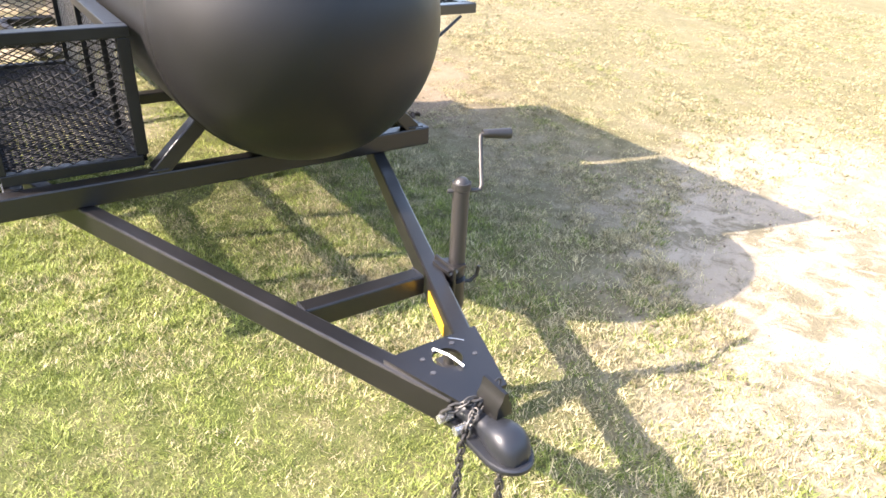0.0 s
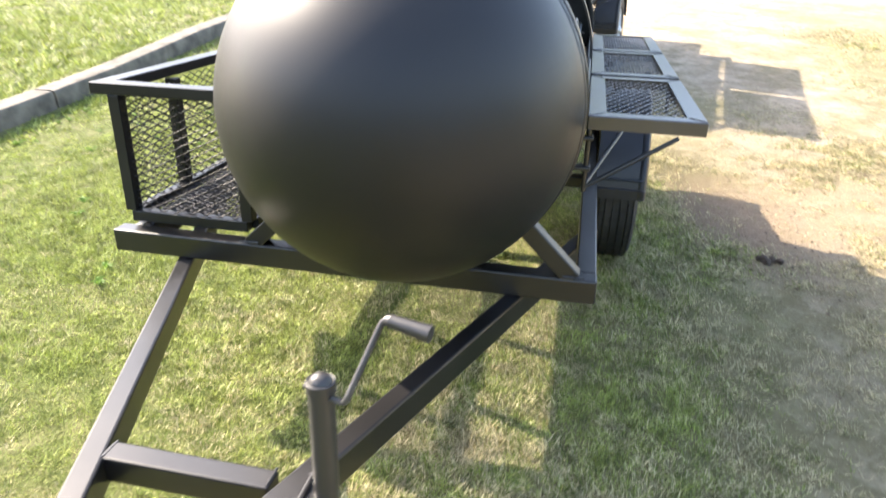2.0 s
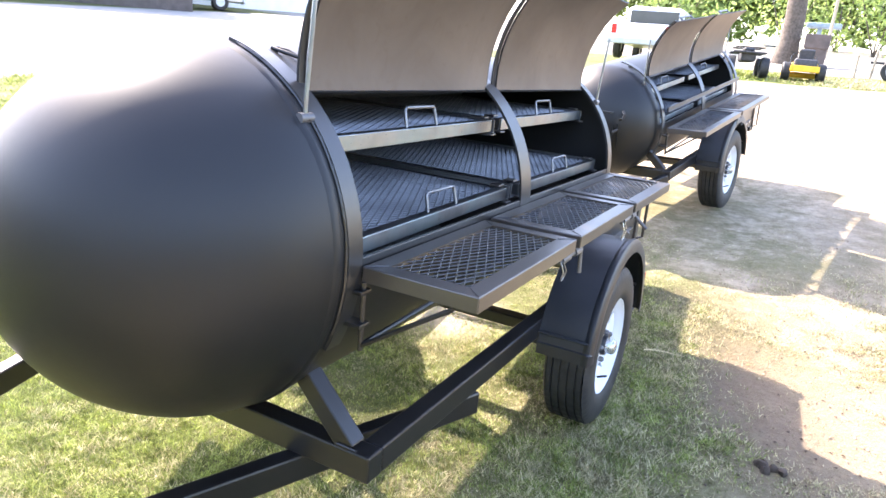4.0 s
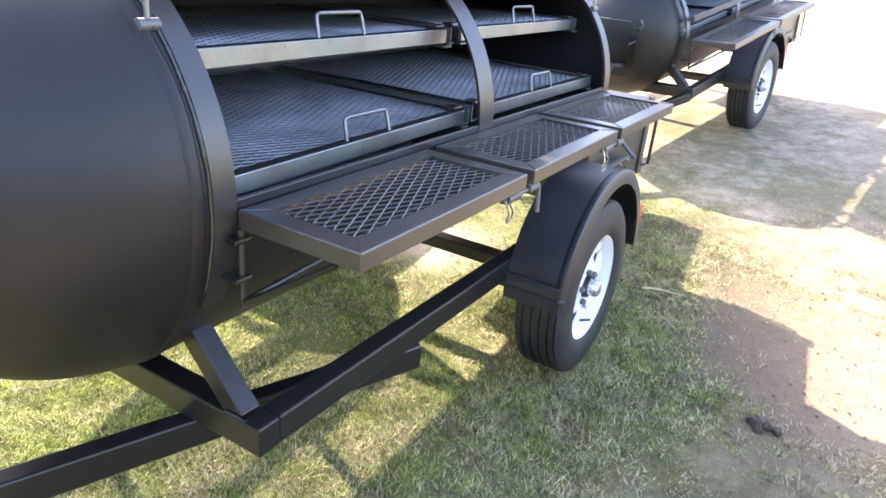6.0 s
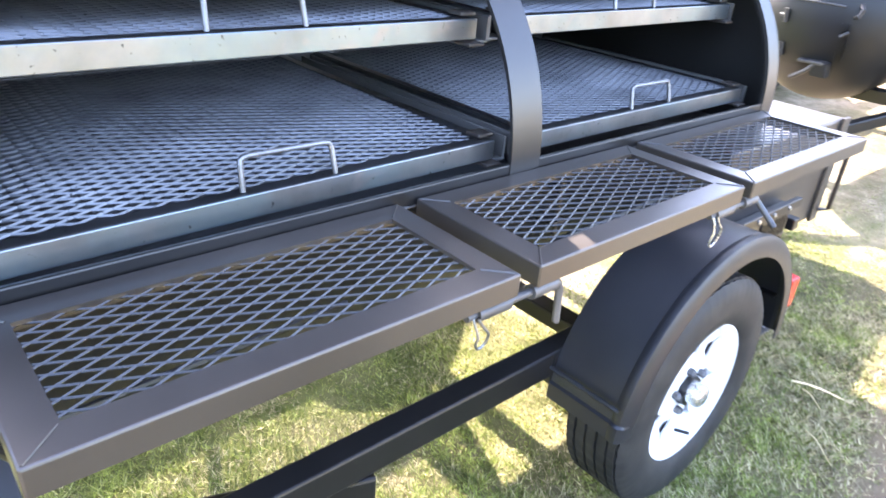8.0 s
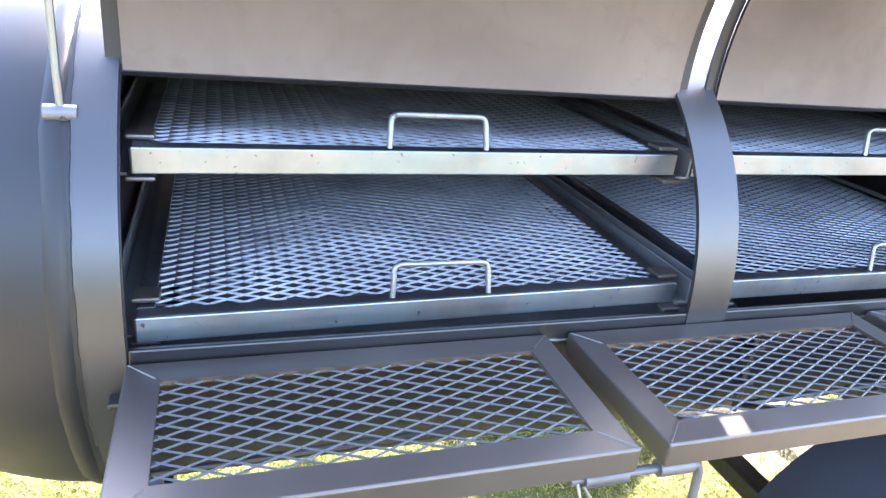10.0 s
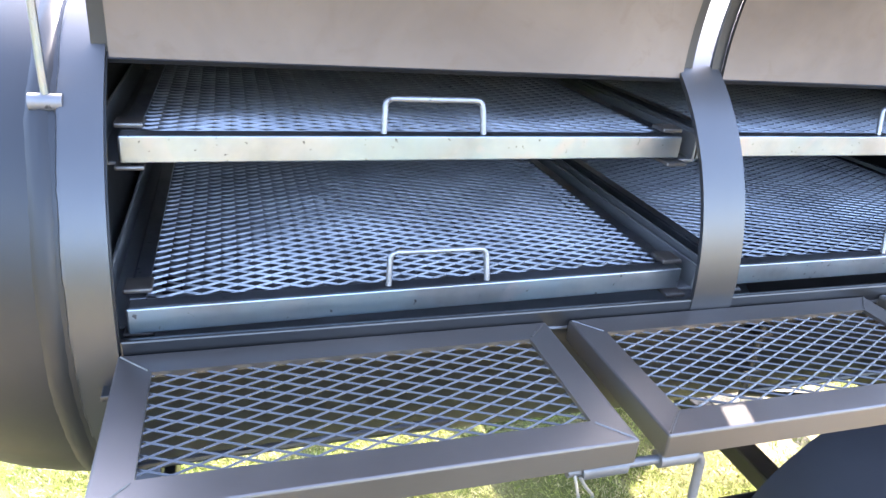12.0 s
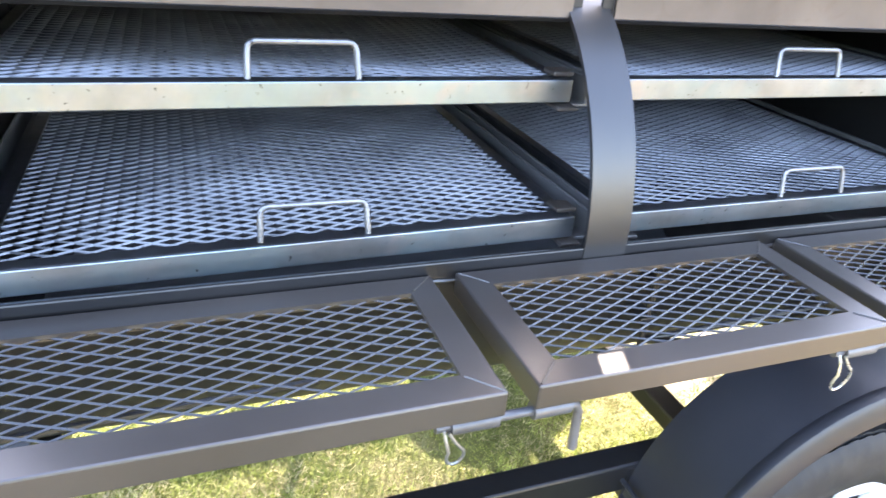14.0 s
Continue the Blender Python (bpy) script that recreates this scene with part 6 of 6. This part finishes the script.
def pickup(x, y, turn, label, z=None):
    b = at_ground(x, y)
    if z is not None:
        b.z = z
    keep = XF[0].copy()
    XF[0] = Matrix.Translation(b) @ Matrix.Rotation(radians(turn), 4, "Z")
    t = thing("pickup_truck", (0, 0, 0), label, "pickup truck")
    bm = B()
    box(bm, (-0.95, -2.6, 0.45), (0.95, 2.5, 1.05), 0.08)
    part("body", bm, M_CARW, t, smooth=50)
    bm = B()
    box(bm, (-0.93, -0.6, 1.05), (0.93, 1.1, 1.72), 0.18)
    part("cab", bm, M_CARW, t, smooth=60)
    for s in (-1, 1):
        bm = B()
        box(bm, (s * 0.94 - 0.01, -0.40, 1.16), (s * 0.94 + 0.01, 0.85, 1.55), 0.008)
        part("side_window", bm, M_GLASS, t)
        bm = B()
        box(bm, (s * 0.82 - 0.08, -2.64, 0.72), (s * 0.82 + 0.08, -2.58, 1.0), 0.02)
        part("tail_light", bm, M_RED, t, "red tail light")
        for yy in (-1.6, 1.6):
            small_wheel(t, (s * 0.82, yy, 0.37), 0.37, 0.24, (1, 0))
    bm = B()
    box(bm, (-0.78, -0.63, 1.18), (0.78, -0.60, 1.58), 0.008)
    part("rear_window", bm, M_GLASS, t)
    bm = B()
    box(bm, (-0.98, -2.75, 0.42), (0.98, -2.6, 0.60), 0.03)
    part("bumper", bm, M_GREYP, t)
    XF[0] = keep


def house(x, y, w, d, h, turn, wall, label, windows, z):
    keep = XF[0].copy()
    XF[0] = Matrix.Translation((x, y, z)) @ Matrix.Rotation(radians(turn), 4, "Z")
    t = thing("house", (0, 0, 0), label, "house", "houses round the lot")
    bm = B()
    box(bm, (-w / 2, -d / 2, -1.2), (w / 2, d / 2, h), 0.02)
    part("wall", bm, wall, t)
    bm = B()
    r = [(-w / 2 - 0.4, h), (w / 2 + 0.4, h)]
    v = [bm.verts.new(p) for p in ((-w / 2 - 0.4, -d / 2 - 0.4, h), (w / 2 + 0.4, -d / 2 - 0.4, h), (w / 2 + 0.4, d / 2 + 0.4, h), (-w / 2 - 0.4, d / 2 + 0.4, h), (-w / 2 - 0.4, 0, h + 1.6), (w / 2 + 0.4, 0, h + 1.6))]
    for f in ((0, 1, 5, 4), (2, 3, 4, 5), (0, 4, 3), (1, 2, 5), (0, 3, 2, 1)):
        bm.faces.new([v[i] for i in f])
    part("roof", bm, M_ROOF, t, smooth=None)
    for k, (wx, wz, ww, wh) in enumerate(windows):
        bm = B()
        box(bm, (wx - ww / 2, -d / 2 - 0.03, wz - wh / 2), (wx + ww / 2, -d / 2 + 0.05, wz + wh / 2), 0.01)
        win = part("window", bm, M_WALLW, t)
        bm = B()
        box(bm, (wx - ww / 2 + 0.06, -d / 2 - 0.045, wz - wh / 2 + 0.06), (wx + ww / 2 - 0.06, -d / 2 - 0.03, wz + wh / 2 - 0.06), 0.0)
        part("pane", bm, M_GLASS, win)
    XF[0] = keep


tree(-0.37, 33.6, 0.41, 12.0, 4, "big roadside tree with a thick bare trunk")
mower(0.93, 24.0, 8)
quad_bike(-0.62, 23.8, 12)
far_tank_smoker(3.14, 27.3, -3)
pickup(-3.85, 25.5, 4, "white pickup truck parked tail towards the trailers")
house(11.0, 52.0, 14.0, 8.0, 4.2, -4, M_WALLW, "white building with tall dark windows", [(-5.0 + 1.5 * k, 1.5, 0.75, 2.9) for k in range(6)], 3.75)
house(-29.0, 18.5, 13.0, 7.0, 2.7, 56, M_DARKW, "low dark brick house across the road", ((-3.0, 1.4, 1.4, 1.2), (1.0, 1.4, 1.4, 1.2)), 2.62)
house(-27.5, 33.0, 15.0, 7.0, 2.8, 45, M_WALLW, "pale bungalow across the road", ((-4.0, 1.5, 1.5, 1.2), (0.0, 1.5, 1.5, 1.2), (4.0, 1.5, 1.5, 1.2)), 2.9)
pickup(-25.5, 24.0, 140, "white pickup truck parked before the far house", z=None)
for k, (sx, sy, sw, sh) in enumerate(((-6.5, 40, 7, 5.0), (-1.5, 46, 7, 6.0), (3.0, 45, 6, 5.0), (5.4, 47, 4, 6.0), (1.0, 50, 8, 7.0), (-11, 38, 8, 5.5))):
    shrub(sx, sy, sw, sh, 40 + k, count=1500)
for k, (sx, sy) in enumerate(((-26.6, 21.4), (-26.0, 22.3), (-27.2, 20.6))):
    shrub(sx, sy, 1.6, 1.1, 60 + k, "low clipped shrub by the far house", z=None, count=260)


def stake(x, y, h, r, label, name="fence_stake", mat=None, lean=0.0):
    bm = B()
    b = at_ground(x, y)
    rod(bm, [b - Vector((0, 0, 0.1)), b + Vector((lean, 0, h))], r, 8)
    solo(name, bm, mat or M_WOOD, label, "post", "posts round the lot")


stake(2.27, 27.4, 0.75, 0.04, "short weathered wooden stake in the verge")
stake(2.72, 27.3, 0.95, 0.04, "short weathered wooden stake in the verge", lean=0.05)
stake(0.9, 40.0, 8.0, 0.07, "tall grey utility pole among the shrubs", "utility_pole")
# board rail on posts beside the road
k0, k1 = at_ground(-9.6, 15.4), at_ground(-8.6, 18.0)
rail = thing("board_rail", k0, "dark wooden board rail on posts by the road", "fence")
for f in (0.0, 1.0):
    p = k0.lerp(k1, f)
    bm = B()
    beam(bm, p - Vector((0, 0, 0.1)), p + Vector((0, 0, 1.45)), 0.09, 0.09, up=(0, 1, 0), bevel=0.006)
    part("post", bm, M_DARKW, rail)
bm = B()
beam(bm, k0 + Vector((0.05, -0.07, 1.25)), k1 + Vector((0.05, -0.07, 1.25)), 0.04, 0.24, bevel=0.005)
part("board", bm, M_DARKW, rail)
# pale boat cover and a brown crate behind the tree
bm = B()
beam(bm, at_ground(-0.3, 41.5) + Vector((0, 0, 1.5)), at_ground(1.3, 41.5) + Vector((0, 0, 1.5)), 0.6, 0.26, bevel=0.08)
beam(bm, at_ground(0.35, 41.5), at_ground(0.35, 41.5) + Vector((0, 0, 1.4)), 0.2, 0.2, up=(0, 1, 0), bevel=0.01)
solo("covered_stand", bm, M_BLUE, "pale blue covered stand among the shrubs", "stand")
bm = B()
box(bm, at_ground(0.75, 33) + Vector((-0.45, -0.4, 0.7)), at_ground(0.75, 33) + Vector((0.45, 0.4, 1.25)), 0.03)
box(bm, at_ground(0.75, 33) + Vector((-0.4, -0.35, -0.1)), at_ground(0.75, 33) + Vector((0.4, 0.35, 0.72)), 0.02)
solo("wooden_crate", bm, M_DARKW, "dark brown wooden crate behind the tree", "crate")


# ---- unseen tree belt behind the walk, added for reflections; woods past the verge ----
def woods(label, cen, n, leaf, seed, mat):
    """A belt of trees: crowns of loose leaves that overlap, down to the ground."""
    rng = np.random.default_rng(seed)
    cen = np.array(cen)
    c = cen[rng.integers(0, len(cen), n)]
    d = rng.normal(0, 1, (n, 3))
    d /= np.linalg.norm(d, axis=1)[:, None]
    p = c[:, :3] + d * (c[:, 3:] * rng.uniform(0.55, 1.0, (n, 1))) * np.array((1.0, 1.0, 0.95))
    p[:, 2] = np.maximum(p[:, 2], 0.1)
    u = rng.normal(0, 1, (n, 3)) * leaf
    v = rng.normal(0, 1, (n, 3)) * leaf
    co = np.stack((p - u, p + v, p + u), 1)
    me = bpy.data.meshes.new("woods")
    me.vertices.add(3 * n)
    me.vertices.foreach_set("co", co.ravel())
    me.loops.add(3 * n)
    me.loops.foreach_set("vertex_index", np.arange(3 * n, dtype=np.int32))
    me.polygons.add(n)
    me.polygons.foreach_set("loop_start", (np.arange(n) * 3).astype(np.int32))
    me.update(calc_edges=True)
    me.materials.append(mat)
    tagged(new("woods", me), label, "trees", kind="stuff")


rb = random.Random(77)
belt = []
for k in range(44):
    a, r = radians(-170 + 172 * k / 43), 27.0 + 5.0 * rb.random()
    belt.append((1.0 + r * math.cos(a), 2.0 + r * math.sin(a), 2.4 + 1.2 * rb.random(), 2.6 + 0.8 * rb.random()))
woods("unseen belt of dark green trees added to darken reflections", belt, 26000, 0.30, 77, M_LEAF)
woods("light green woods beyond the far verge", [(-16 + 1.25 * k, 54 + 3.0 * rb.random(), 6.0 + 2.5 * rb.random() + 2.4 * (k % 2), 2.6 + rb.random()) for k in range(19)], 20000, 0.24, 78, M_LEAFL)
